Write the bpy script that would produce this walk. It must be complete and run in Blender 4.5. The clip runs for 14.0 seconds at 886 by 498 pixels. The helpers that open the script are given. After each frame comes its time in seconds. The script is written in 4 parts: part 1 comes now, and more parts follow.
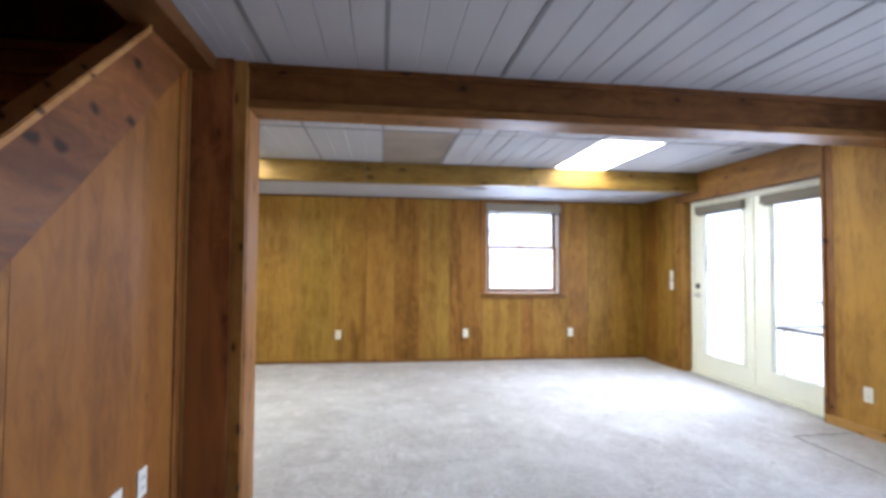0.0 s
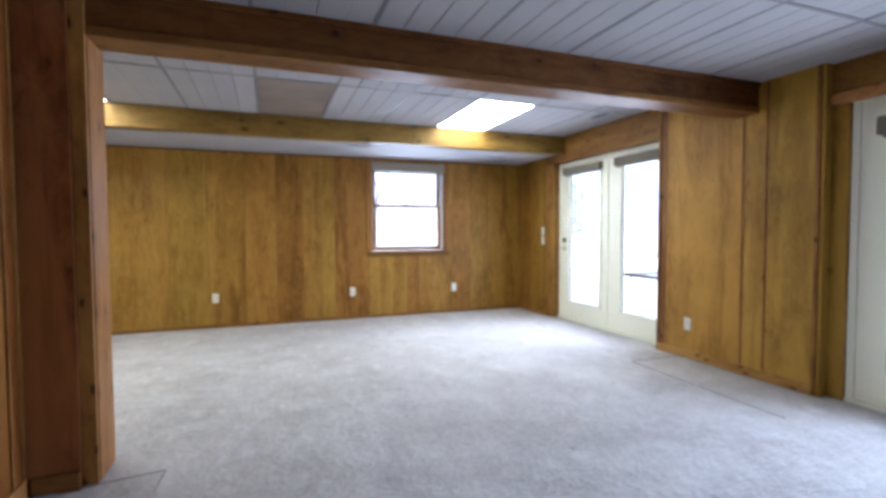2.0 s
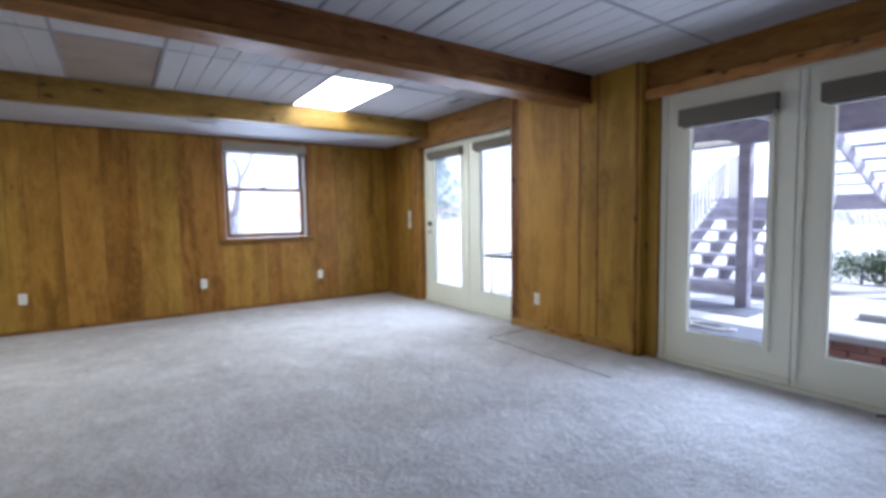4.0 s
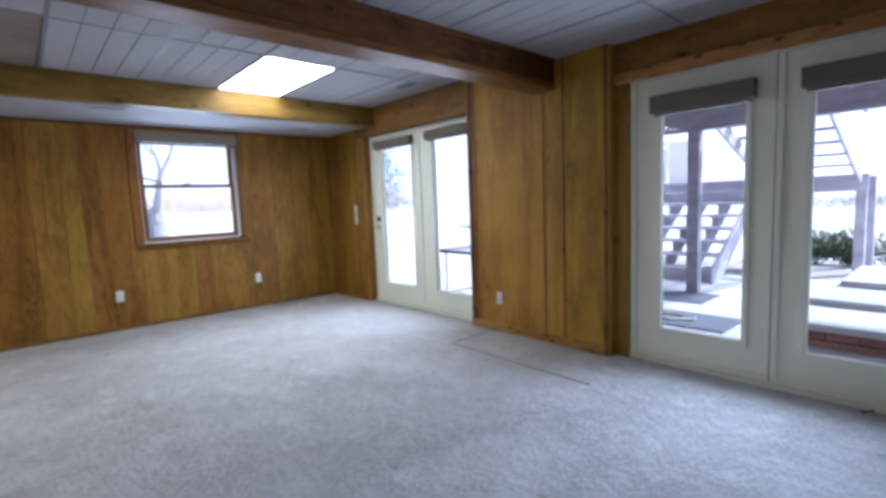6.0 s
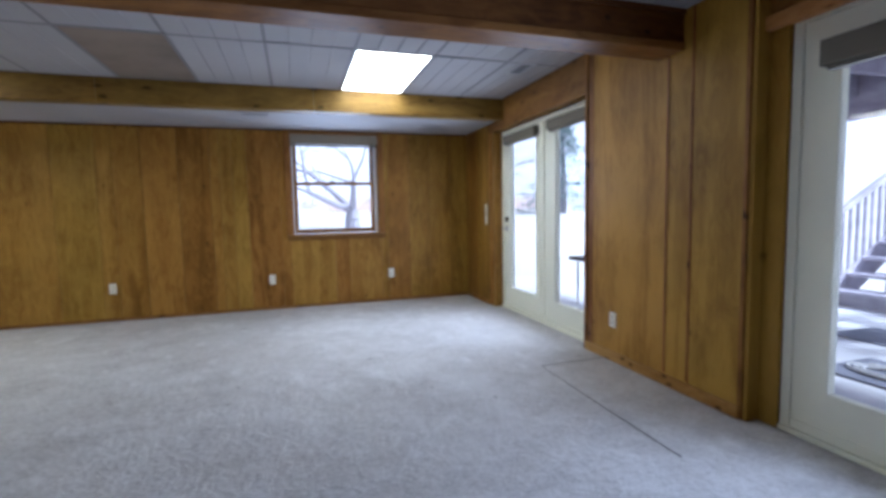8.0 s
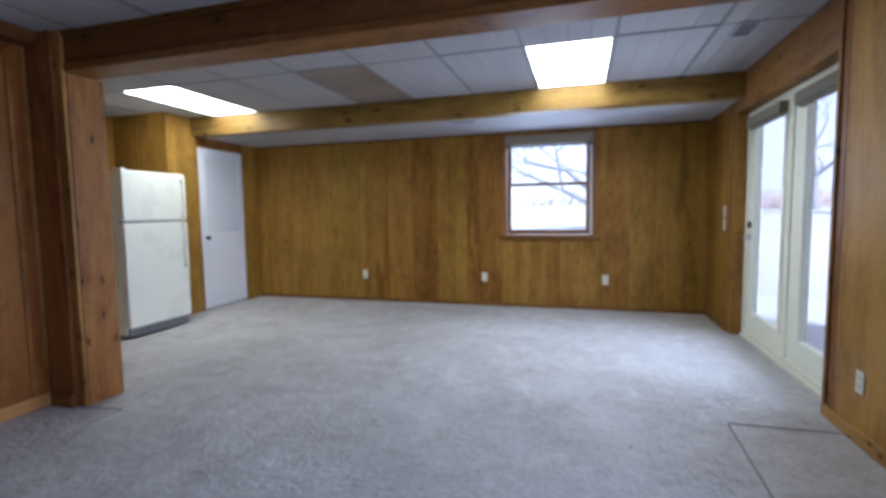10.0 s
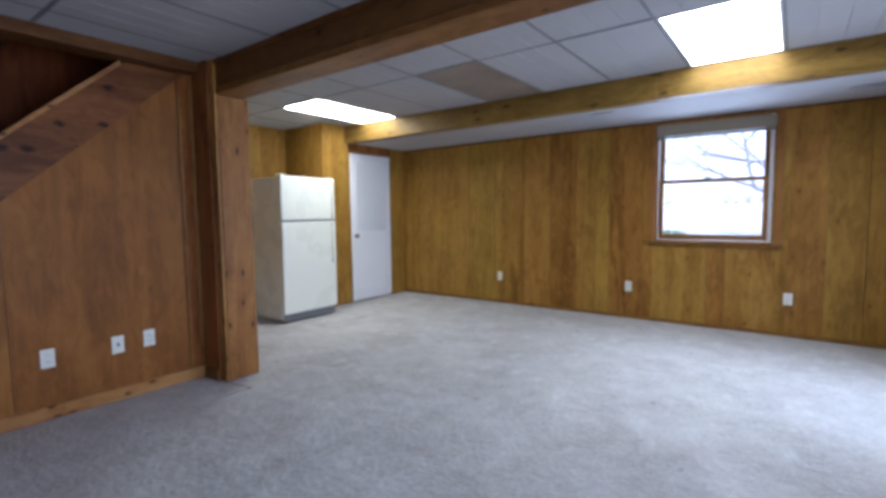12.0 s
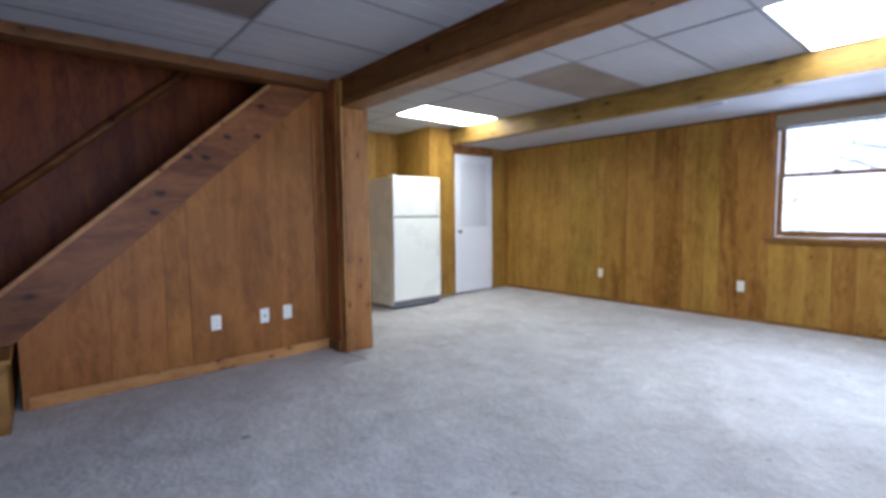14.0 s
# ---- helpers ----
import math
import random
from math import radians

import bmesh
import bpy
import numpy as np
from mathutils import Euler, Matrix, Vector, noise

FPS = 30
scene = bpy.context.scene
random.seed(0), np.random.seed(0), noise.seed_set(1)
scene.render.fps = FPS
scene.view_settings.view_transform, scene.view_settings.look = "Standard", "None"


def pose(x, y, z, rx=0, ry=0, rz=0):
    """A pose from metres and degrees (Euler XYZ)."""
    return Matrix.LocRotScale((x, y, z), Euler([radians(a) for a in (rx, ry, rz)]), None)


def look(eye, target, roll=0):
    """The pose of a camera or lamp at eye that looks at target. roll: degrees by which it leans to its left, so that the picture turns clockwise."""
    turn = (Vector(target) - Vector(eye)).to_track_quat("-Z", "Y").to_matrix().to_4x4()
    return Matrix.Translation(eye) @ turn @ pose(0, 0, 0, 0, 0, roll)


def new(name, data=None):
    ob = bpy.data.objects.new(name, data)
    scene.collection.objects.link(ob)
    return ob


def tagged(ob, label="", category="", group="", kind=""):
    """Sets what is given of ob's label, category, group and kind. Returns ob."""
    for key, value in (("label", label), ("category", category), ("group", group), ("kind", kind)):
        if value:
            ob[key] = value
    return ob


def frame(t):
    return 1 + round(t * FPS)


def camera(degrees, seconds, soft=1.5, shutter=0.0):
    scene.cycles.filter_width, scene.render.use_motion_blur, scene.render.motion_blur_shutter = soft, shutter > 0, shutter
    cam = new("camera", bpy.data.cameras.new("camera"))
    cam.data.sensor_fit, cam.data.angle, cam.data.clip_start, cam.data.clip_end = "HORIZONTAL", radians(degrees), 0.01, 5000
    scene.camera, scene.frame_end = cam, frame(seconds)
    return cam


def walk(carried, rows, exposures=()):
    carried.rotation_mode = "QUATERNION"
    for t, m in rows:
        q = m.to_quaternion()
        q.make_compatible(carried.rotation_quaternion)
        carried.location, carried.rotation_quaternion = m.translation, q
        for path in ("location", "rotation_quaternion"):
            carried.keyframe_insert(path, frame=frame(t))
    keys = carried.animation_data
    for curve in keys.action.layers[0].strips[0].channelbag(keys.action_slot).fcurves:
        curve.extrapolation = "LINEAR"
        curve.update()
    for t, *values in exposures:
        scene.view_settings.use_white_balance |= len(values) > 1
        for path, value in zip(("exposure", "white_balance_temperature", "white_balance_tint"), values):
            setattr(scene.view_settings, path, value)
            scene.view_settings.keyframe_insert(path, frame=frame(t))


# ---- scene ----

# ---- camera and walk ----
cam = camera(86.4, 14.0, soft=3.6)
# seconds, x, y, z, yaw, pitch, roll
PATH = [
    (0.0, 1.236, -0.448, 1.295, -7.44, 1.92, 0.43),
    (0.5, 1.246, -0.463, 1.260, -10.29, 0.83, 0.14),
    (1.0, 1.259, -0.491, 1.233, -13.38, -0.27, -0.05),
    (1.5, 1.276, -0.514, 1.225, -16.83, -1.38, -0.15),
    (2.0, 1.314, -0.549, 1.196, -20.31, -2.22, -0.26),
    (2.5, 1.369, -0.610, 1.172, -23.55, -2.76, -0.37),
    (3.0, 1.439, -0.646, 1.160, -26.87, -3.20, -0.40),
    (3.5, 1.479, -0.635, 1.164, -30.71, -3.81, -0.68),
    (4.0, 1.526, -0.574, 1.166, -34.61, -4.02, -0.89),
    (6.5, 1.746, -0.145, 1.256, -41.98, -5.88, -2.38),
    (7.0, 2.024, -0.229, 1.208, -35.31, -5.23, -1.88),
    (7.5, 2.451, -0.300, 1.179, -25.33, -4.60, -1.44),
    (8.0, 2.669, -0.246, 1.175, -17.39, -4.63, -1.13),
    (8.5, 2.883, -0.203, 1.184, -8.86, -4.75, -1.31),
    (9.0, 3.141, -0.231, 1.206, 0.55, -4.55, -1.47),
    (11.5, 3.879, 0.257, 1.229, 32.59, -4.62, -0.16),
    (12.0, 3.895, 0.297, 1.244, 36.71, -4.45, -0.66),
    (12.5, 3.973, 0.235, 1.233, 40.57, -4.30, -0.91),
    (13.0, 4.038, 0.167, 1.203, 43.96, -4.17, -0.44),
    (13.5, 4.082, 0.139, 1.196, 46.73, -4.23, -0.46),
    (14.0, 4.150, 0.108, 1.203, 49.43, -4.32, -0.70),
]
EXPOSURES = [(0.0, 2.36, 5330, 10), (1.5, 2.29, 5290, 10), (2.0, 2.12, 5250, 10), (3.0, 1.96, 5200, 10), (4.2, 1.7, 5150, 10), (6.3, 1.44, 5050, 10), (8.0, 1.38, 5020, 10), (9.0, 1.38, 5000, 10),
             (11.5, 1.5, 5000, 10), (12.5, 1.63, 5000, 10), (13.5, 1.72, 5000, 10), (14.0, 1.95, 5050, 10)]
walk(cam, [(t, pose(x, y, z, 90 + p, 0, w) @ pose(0, 0, 0, 0, 0, r)) for t, x, y, z, w, p, r in PATH], EXPOSURES)

# ---- world, sun ----
SUN_EL, SUN_AZ = 42, 125
world = bpy.data.worlds.new("world")
scene.world = world
world.use_nodes = True
wt = world.node_tree
sky = wt.nodes.new("ShaderNodeTexSky")
sky.sky_type, sky.sun_disc = "NISHITA", False
sky.sun_elevation, sky.sun_rotation = radians(SUN_EL), radians(SUN_AZ)
sky.dust_density, sky.ozone_density, sky.air_density = 0.6, 3.0, 1.0
haze = wt.nodes.new("ShaderNodeHueSaturation")
haze.inputs["Saturation"].default_value = 0.10
wt.links.new(sky.outputs[0], haze.inputs["Color"])
veil = wt.nodes.new("ShaderNodeMixRGB")
veil.blend_type = "MULTIPLY"
veil.inputs[0].default_value = 1.0
veil.inputs[2].default_value = (1.0, 0.955, 1.06, 1)
wt.links.new(haze.outputs[0], veil.inputs[1])
wt.links.new(veil.outputs[0], wt.nodes["Background"].inputs[0])
wt.nodes["Background"].inputs[1].default_value = 0.11
sun = new("sun", bpy.data.lights.new("sun", "SUN"))
sun.data.energy, sun.data.angle, sun.data.color = 3.0, radians(6), (1.0, 0.96, 0.9)
sun.matrix_world = look((40 * math.sin(radians(SUN_AZ)), 40 * math.cos(radians(SUN_AZ)), 40 * math.tan(radians(SUN_EL))), (0, 0, 0))


def daylight(name, at, target, w, h, watts):
    """The sky's light through one glazed opening."""
    l = new(name, bpy.data.lights.new(name, "AREA"))
    l.data.shape, l.data.size, l.data.size_y, l.data.energy = "RECTANGLE", w, h, watts
    l.data.color = (0.835, 0.88, 1.0)
    l.data.spread = radians(146)
    l.matrix_world = look(at, target)
    return l


daylight("sky_door_1", (5.05, 4.06, 1.02), (0.0, 4.06, 1.02), 1.45, 1.5, 9.5)
daylight("sky_door_2", (5.05, 0.66, 1.02), (0.0, 0.66, 1.02), 1.35, 1.5, 11.5)
daylight("sky_window", (3.16, 6.07, 1.5), (3.16, 0.0, 1.5), 0.9, 1.0, 5.5)
PANEL_LIGHT = 5.2

# ---- materials ----


def material(name):
    m = bpy.data.materials.new(name)
    m.use_nodes = True
    nt = m.node_tree
    return m, nt, nt.nodes["Principled BSDF"]


def node(nt, kind, values=(), **props):
    n = nt.nodes.new("ShaderNode" + kind)
    for k, v in props.items():
        setattr(n, k, v)
    for k, v in values:
        if isinstance(v, bpy.types.NodeSocket):
            nt.links.new(v, n.inputs[k])
        else:
            n.inputs[k].default_value = v
    return n


def rgba(c):
    return (c[0], c[1], c[2], 1.0)


def ramp(nt, fac, stops):
    n = node(nt, "ValToRGB", [(0, fac)])
    e = n.color_ramp.elements
    while len(e) < len(stops):
        e.new(0.5)
    for el, (p, c) in zip(e, stops):
        el.position, el.color = p, rgba(c)
    return n.outputs[0]


def mix(nt, fac, a, b, blend="MIX"):
    n = node(nt, "MixRGB", [(0, fac), (1, a), (2, b)], blend_type=blend)
    return n.outputs[0]


def wood(name, light, mid, dark, axis=2, rough=0.42, knots=0.5, vary=0.35, bump=0.15, density=0.35, flame=0.2, streak=0.45, knot_grid=(4.2, 2.6), knot_size=1.0):
    """Varnished softwood or veneer with its grain along one axis, long figure, streaks and knots; each piece has its own tone."""
    m, nt, bsdf = material(name)
    co = node(nt, "TexCoord").outputs["Object"]
    rnd = node(nt, "ObjectInfo").outputs["Random"]
    off = node(nt, "CombineXYZ", [(0, node(nt, "Math", [(0, rnd), (1, 37.0)], operation="MULTIPLY").outputs[0]),
                                  (1, node(nt, "Math", [(0, rnd), (1, 91.0)], operation="MULTIPLY").outputs[0]),
                                  (2, node(nt, "Math", [(0, rnd), (1, 53.0)], operation="MULTIPLY").outputs[0])]).outputs[0]
    p = node(nt, "VectorMath", [(0, co), (1, off)], operation="ADD").outputs[0]
    fine, broad, knot = [9.0] * 3, [2.6] * 3, [1.0] * 3
    fine[axis], broad[axis], knot[axis] = 0.45, 0.32, 0.55
    pf = node(nt, "VectorMath", [(0, p), (1, fine)], operation="MULTIPLY").outputs[0]
    pb = node(nt, "VectorMath", [(0, p), (1, broad)], operation="MULTIPLY").outputs[0]
    pk = node(nt, "VectorMath", [(0, p), (1, knot)], operation="MULTIPLY").outputs[0]
    n1 = node(nt, "TexNoise", [("Vector", pf), ("Scale", 7.0), ("Detail", 5.0), ("Roughness", 0.65), ("Distortion", 0.5)]).outputs[0]
    n2 = node(nt, "TexNoise", [("Vector", pb), ("Scale", 1.15), ("Detail", 2.0), ("Distortion", 0.8)]).outputs[0]
    rings = node(nt, "Math", [(0, node(nt, "Math", [(0, n2), (1, 19.0)], operation="MULTIPLY").outputs[0])], operation="SINE").outputs[0]
    fig = node(nt, "MapRange", [("Value", rings), ("From Min", -1.0), ("From Max", 1.0)]).outputs[0]
    # plain-sawn flames and blotches of uneven varnish
    blot = [7.0] * 3
    blot[axis] = 2.6
    pm = node(nt, "VectorMath", [(0, p), (1, blot)], operation="MULTIPLY").outputs[0]
    n4 = node(nt, "TexNoise", [("Vector", pm), ("Scale", 1.6), ("Detail", 5.0), ("Roughness", 0.68), ("Distortion", 1.6)]).outputs[0]
    blotch = node(nt, "MapRange", [("Value", n4), ("From Min", 0.28), ("From Max", 0.72)]).outputs[0]
    g0 = node(nt, "Math", [(0, node(nt, "Math", [(0, n1), (1, 0.40)], operation="MULTIPLY").outputs[0]), (1, node(nt, "Math", [(0, fig), (1, flame)], operation="MULTIPLY").outputs[0])], operation="ADD").outputs[0]
    g = node(nt, "Math", [(0, g0), (1, node(nt, "Math", [(0, blotch), (1, 0.40)], operation="MULTIPLY").outputs[0])], operation="ADD").outputs[0]
    col = ramp(nt, g, [(0.30, dark), (0.5, mid), (0.72, light)])
    # broad stain clouds
    n3 = node(nt, "TexNoise", [("Vector", p), ("Scale", 1.7), ("Detail", 4.0), ("Roughness", 0.6)]).outputs[0]
    col = mix(nt, node(nt, "MapRange", [("Value", n3), ("From Min", 0.35), ("From Max", 0.65), ("To Min", 0.0), ("To Max", 0.35)]).outputs[0], col, rgba(mid), "MIX")
    tone = node(nt, "MapRange", [("Value", n3), ("From Min", 0.3), ("From Max", 0.7), ("To Min", 0.80), ("To Max", 1.16)]).outputs[0]
    col = mix(nt, 1.0, col, node(nt, "CombineXYZ", [(0, tone), (1, tone), (2, tone)]).outputs[0], "MULTIPLY")
    # long dark heartwood streaks
    long = [5.5] * 3
    long[axis] = 0.55
    ps = node(nt, "VectorMath", [(0, p), (1, long)], operation="MULTIPLY").outputs[0]
    n5 = node(nt, "TexNoise", [("Vector", ps), ("Scale", 1.3), ("Detail", 3.0), ("Roughness", 0.55), ("Distortion", 0.4)]).outputs[0]
    heart = node(nt, "MapRange", [("Value", n5), ("From Min", 0.54), ("From Max", 0.68), ("To Min", 0.0), ("To Max", streak)]).outputs[0]
    col = mix(nt, heart, col, rgba(dark))
    # knots, set along the board
    if knots:
        xyz = node(nt, "SeparateXYZ", [(0, p)]).outputs
        o = [xyz[k] for k in range(3) if k != axis]
        across = node(nt, "Math", [(0, o[0]), (1, o[1])], operation="ADD").outputs[0]
        flat = node(nt, "CombineXYZ", [(0, node(nt, "Math", [(0, across), (1, knot_grid[0])], operation="MULTIPLY").outputs[0]), (1, node(nt, "Math", [(0, xyz[axis]), (1, knot_grid[1])], operation="MULTIPLY").outputs[0])]).outputs[0]
        wob = node(nt, "TexNoise", [("Vector", p), ("Scale", 16.0), ("Detail", 2.0)]).outputs["Color"]
        wob = node(nt, "VectorMath", [(0, wob), ("Scale", 0.16)], operation="SCALE").outputs[0]
        flat = node(nt, "VectorMath", [(0, flat), (1, wob)], operation="ADD").outputs[0]
        v = node(nt, "TexVoronoi", [("Vector", flat), ("Scale", 1.0), ("Randomness", 1.0)], voronoi_dimensions="2D")
        pick = node(nt, "Math", [(0, node(nt, "SeparateColor", [(0, v.outputs["Color"])]).outputs[0]), (1, 1.0 - density)], operation="GREATER_THAN").outputs[0]
        k = node(nt, "MapRange", [("Value", v.outputs["Distance"]), ("From Min", 0.028 * knot_size), ("From Max", 0.075 * knot_size), ("To Min", knots), ("To Max", 0.0)]).outputs[0]
        halo = node(nt, "MapRange", [("Value", v.outputs["Distance"]), ("From Min", 0.06 * knot_size), ("From Max", 0.22 * knot_size), ("To Min", 0.35 * knots), ("To Max", 0.0)]).outputs[0]
        col = mix(nt, node(nt, "Math", [(0, halo), (1, pick)], operation="MULTIPLY").outputs[0], col, rgba(dark))
        col = mix(nt, node(nt, "Math", [(0, k), (1, pick)], operation="MULTIPLY").outputs[0], col, rgba([c * 0.22 for c in dark]))
    hsv = node(nt, "HueSaturation", [("Color", col),
                                     ("Value", node(nt, "MapRange", [("Value", rnd), ("To Min", 1 - vary), ("To Max", 1 + vary)]).outputs[0]),
                                     ("Hue", node(nt, "MapRange", [("Value", node(nt, "Math", [(0, node(nt, "Math", [(0, rnd), (1, 7.31)], operation="MULTIPLY").outputs[0])], operation="FRACT").outputs[0]), ("To Min", 0.493), ("To Max", 0.507)]).outputs[0])])
    nt.links.new(hsv.outputs[0], bsdf.inputs["Base Color"])
    bsdf.inputs["Specular IOR Level"].default_value = 0.2
    rg = node(nt, "MapRange", [("Value", n1), ("From Min", 0.3), ("From Max", 0.7), ("To Min", rough - 0.07), ("To Max", rough + 0.12)]).outputs[0]
    nt.links.new(rg, bsdf.inputs["Roughness"])
    b = node(nt, "Bump", [("Height", g), ("Strength", bump), ("Distance", 0.004)]).outputs[0]
    nt.links.new(b, bsdf.inputs["Normal"])
    return m


def paint(name, color, rough=0.5, speckle=0.04, scale=60.0, bump=0.05, metal=0.0, cloud=0.06):
    m, nt, bsdf = material(name)
    co = node(nt, "TexCoord").outputs["Object"]
    a = node(nt, "TexNoise", [("Vector", co), ("Scale", scale), ("Detail", 4.0)]).outputs[0]
    c = node(nt, "TexNoise", [("Vector", co), ("Scale", 2.3), ("Detail", 3.0)]).outputs[0]
    f = node(nt, "Math", [(0, node(nt, "Math", [(0, a), (1, speckle * 2)], operation="MULTIPLY").outputs[0]), (1, node(nt, "Math", [(0, c), (1, cloud * 2)], operation="MULTIPLY").outputs[0])], operation="ADD").outputs[0]
    k = node(nt, "Math", [(0, 1.0 + speckle + cloud), (1, f)], operation="SUBTRACT").outputs[0]
    col = node(nt, "VectorMath", [(0, color), (1, node(nt, "CombineXYZ", [(0, k), (1, k), (2, k)]).outputs[0])], operation="MULTIPLY").outputs[0]
    nt.links.new(col, bsdf.inputs["Base Color"])
    bsdf.inputs["Metallic"].default_value = metal
    r = node(nt, "MapRange", [("Value", c), ("From Min", 0.3), ("From Max", 0.7), ("To Min", max(0.02, rough - 0.06)), ("To Max", min(1, rough + 0.06))]).outputs[0]
    nt.links.new(r, bsdf.inputs["Roughness"])
    if bump:
        b = node(nt, "Bump", [("Height", a), ("Strength", bump), ("Distance", 0.003)]).outputs[0]
        nt.links.new(b, bsdf.inputs["Normal"])
    return m


def carpet_material():
    m, nt, bsdf = material("carpet")
    co = node(nt, "TexCoord").outputs["Object"]
    pile = node(nt, "TexNoise", [("Vector", co), ("Scale", 95.0), ("Detail", 3.0), ("Roughness", 0.7)]).outputs[0]
    tuft = node(nt, "TexNoise", [("Vector", co), ("Scale", 34.0), ("Detail", 4.0), ("Roughness", 0.6)]).outputs[0]
    tread = node(nt, "TexNoise", [("Vector", co), ("Scale", 7.0), ("Detail", 5.0), ("Roughness", 0.72), ("Distortion", 0.15)]).outputs[0]
    soil = node(nt, "TexNoise", [("Vector", co), ("Scale", 0.75), ("Detail", 3.0)]).outputs[0]
    base = ramp(nt, tread, [(0.3, (0.495, 0.482, 0.478)), (0.5, (0.545, 0.532, 0.527)), (0.7, (0.60, 0.588, 0.583))])
    worn = node(nt, "TexNoise", [("Vector", co), ("Scale", 2.1), ("Detail", 4.0), ("Roughness", 0.6), ("Distortion", 0.8)]).outputs[0]
    base = mix(nt, 0.30, base, ramp(nt, worn, [(0.35, (0.30, 0.295, 0.29)), (0.65, (0.72, 0.715, 0.71))]), "OVERLAY")
    base = mix(nt, node(nt, "MapRange", [("Value", soil), ("From Min", 0.45), ("From Max", 0.7), ("To Max", 0.35)]).outputs[0], base, rgba((0.45, 0.425, 0.395)))
    base = mix(nt, 0.20, base, ramp(nt, tuft, [(0.3, (0.22, 0.22, 0.22)), (0.7, (0.78, 0.78, 0.78))]), "OVERLAY")
    base = mix(nt, 0.28, base, ramp(nt, pile, [(0.3, (0.3, 0.3, 0.3)), (0.7, (0.7, 0.7, 0.7))]), "OVERLAY")
    # small dark crumbs and burns
    v = node(nt, "TexVoronoi", [("Vector", co), ("Scale", 1.25), ("Randomness", 1.0)]).outputs["Distance"]
    spot = node(nt, "MapRange", [("Value", v), ("From Min", 0.02), ("From Max", 0.045), ("To Min", 0.6), ("To Max", 0.0)]).outputs[0]
    base = mix(nt, spot, base, rgba((0.09, 0.08, 0.075)))
    sv = node(nt, "VectorMath", [(0, co), (1, (3.1, 1.7, 1.0))], operation="MULTIPLY").outputs[0]
    v2 = node(nt, "TexVoronoi", [("Vector", sv), ("Scale", 1.0), ("Randomness", 1.0)], voronoi_dimensions="2D")
    some = node(nt, "Math", [(0, node(nt, "SeparateColor", [(0, v2.outputs["Color"])]).outputs[0]), (1, 0.82)], operation="GREATER_THAN").outputs[0]
    dash = node(nt, "MapRange", [("Value", v2.outputs["Distance"]), ("From Min", 0.015), ("From Max", 0.055), ("To Min", 0.5), ("To Max", 0.0)]).outputs[0]
    base = mix(nt, node(nt, "Math", [(0, dash), (1, some)], operation="MULTIPLY").outputs[0], base, rgba((0.19, 0.18, 0.175)))
    # pale nap where the pile is pressed over
    sw = node(nt, "VectorMath", [(0, co), (1, (5.2, 3.0, 1.0))], operation="MULTIPLY").outputs[0]
    wv = node(nt, "VectorMath", [(0, node(nt, "TexNoise", [("Vector", co), ("Scale", 9.0), ("Detail", 3.0)]).outputs["Color"]), ("Scale", 0.5)], operation="SCALE").outputs[0]
    v3 = node(nt, "TexVoronoi", [("Vector", node(nt, "VectorMath", [(0, sw), (1, wv)], operation="ADD").outputs[0]), ("Scale", 1.0), ("Randomness", 1.0)], voronoi_dimensions="2D")
    few = node(nt, "Math", [(0, node(nt, "SeparateColor", [(0, v3.outputs["Color"])]).outputs[1]), (1, 0.6)], operation="GREATER_THAN").outputs[0]
    nap = node(nt, "MapRange", [("Value", v3.outputs["Distance"]), ("From Min", 0.04), ("From Max", 0.26), ("To Min", 0.42), ("To Max", 0.0)]).outputs[0]
    base = mix(nt, node(nt, "Math", [(0, nap), (1, few)], operation="MULTIPLY").outputs[0], base, rgba((0.72, 0.71, 0.70)))
    nt.links.new(base, bsdf.inputs["Base Color"])
    bsdf.inputs["Roughness"].default_value = 0.95
    bsdf.inputs["Specular IOR Level"].default_value = 0.1
    h = node(nt, "Math", [(0, node(nt, "Math", [(0, tuft), (1, 0.6)], operation="MULTIPLY").outputs[0]), (1, node(nt, "Math", [(0, tread), (1, 1.6)], operation="MULTIPLY").outputs[0])], operation="ADD").outputs[0]
    b1 = node(nt, "Bump", [("Height", h), ("Strength", 0.46), ("Distance", 0.03)]).outputs[0]
    b2 = node(nt, "Bump", [("Height", pile), ("Strength", 0.35), ("Distance", 0.006), ("Normal", b1)]).outputs[0]
    nt.links.new(b2, bsdf.inputs["Normal"])
    return m


def glass_material(name):
    m, nt, bsdf = material(name)
    nt.nodes.remove(bsdf)
    t = node(nt, "BsdfTransparent", [("Color", (0.97, 0.98, 0.98, 1))])
    g = node(nt, "BsdfGlossy", [("Roughness", 0.01)])
    k = node(nt, "LayerWeight", [("Blend", 0.5)]).outputs["Facing"]
    f = node(nt, "MapRange", [("Value", node(nt, "Math", [(0, k), (1, 4.0)], operation="POWER").outputs[0]), ("To Min", 0.025), ("To Max", 0.6)])
    mx = node(nt, "MixShader", [(0, f.outputs[0]), (1, t.outputs[0]), (2, g.outputs[0])])
    nt.links.new(mx.outputs[0], nt.nodes["Material Output"].inputs[0])
    return m


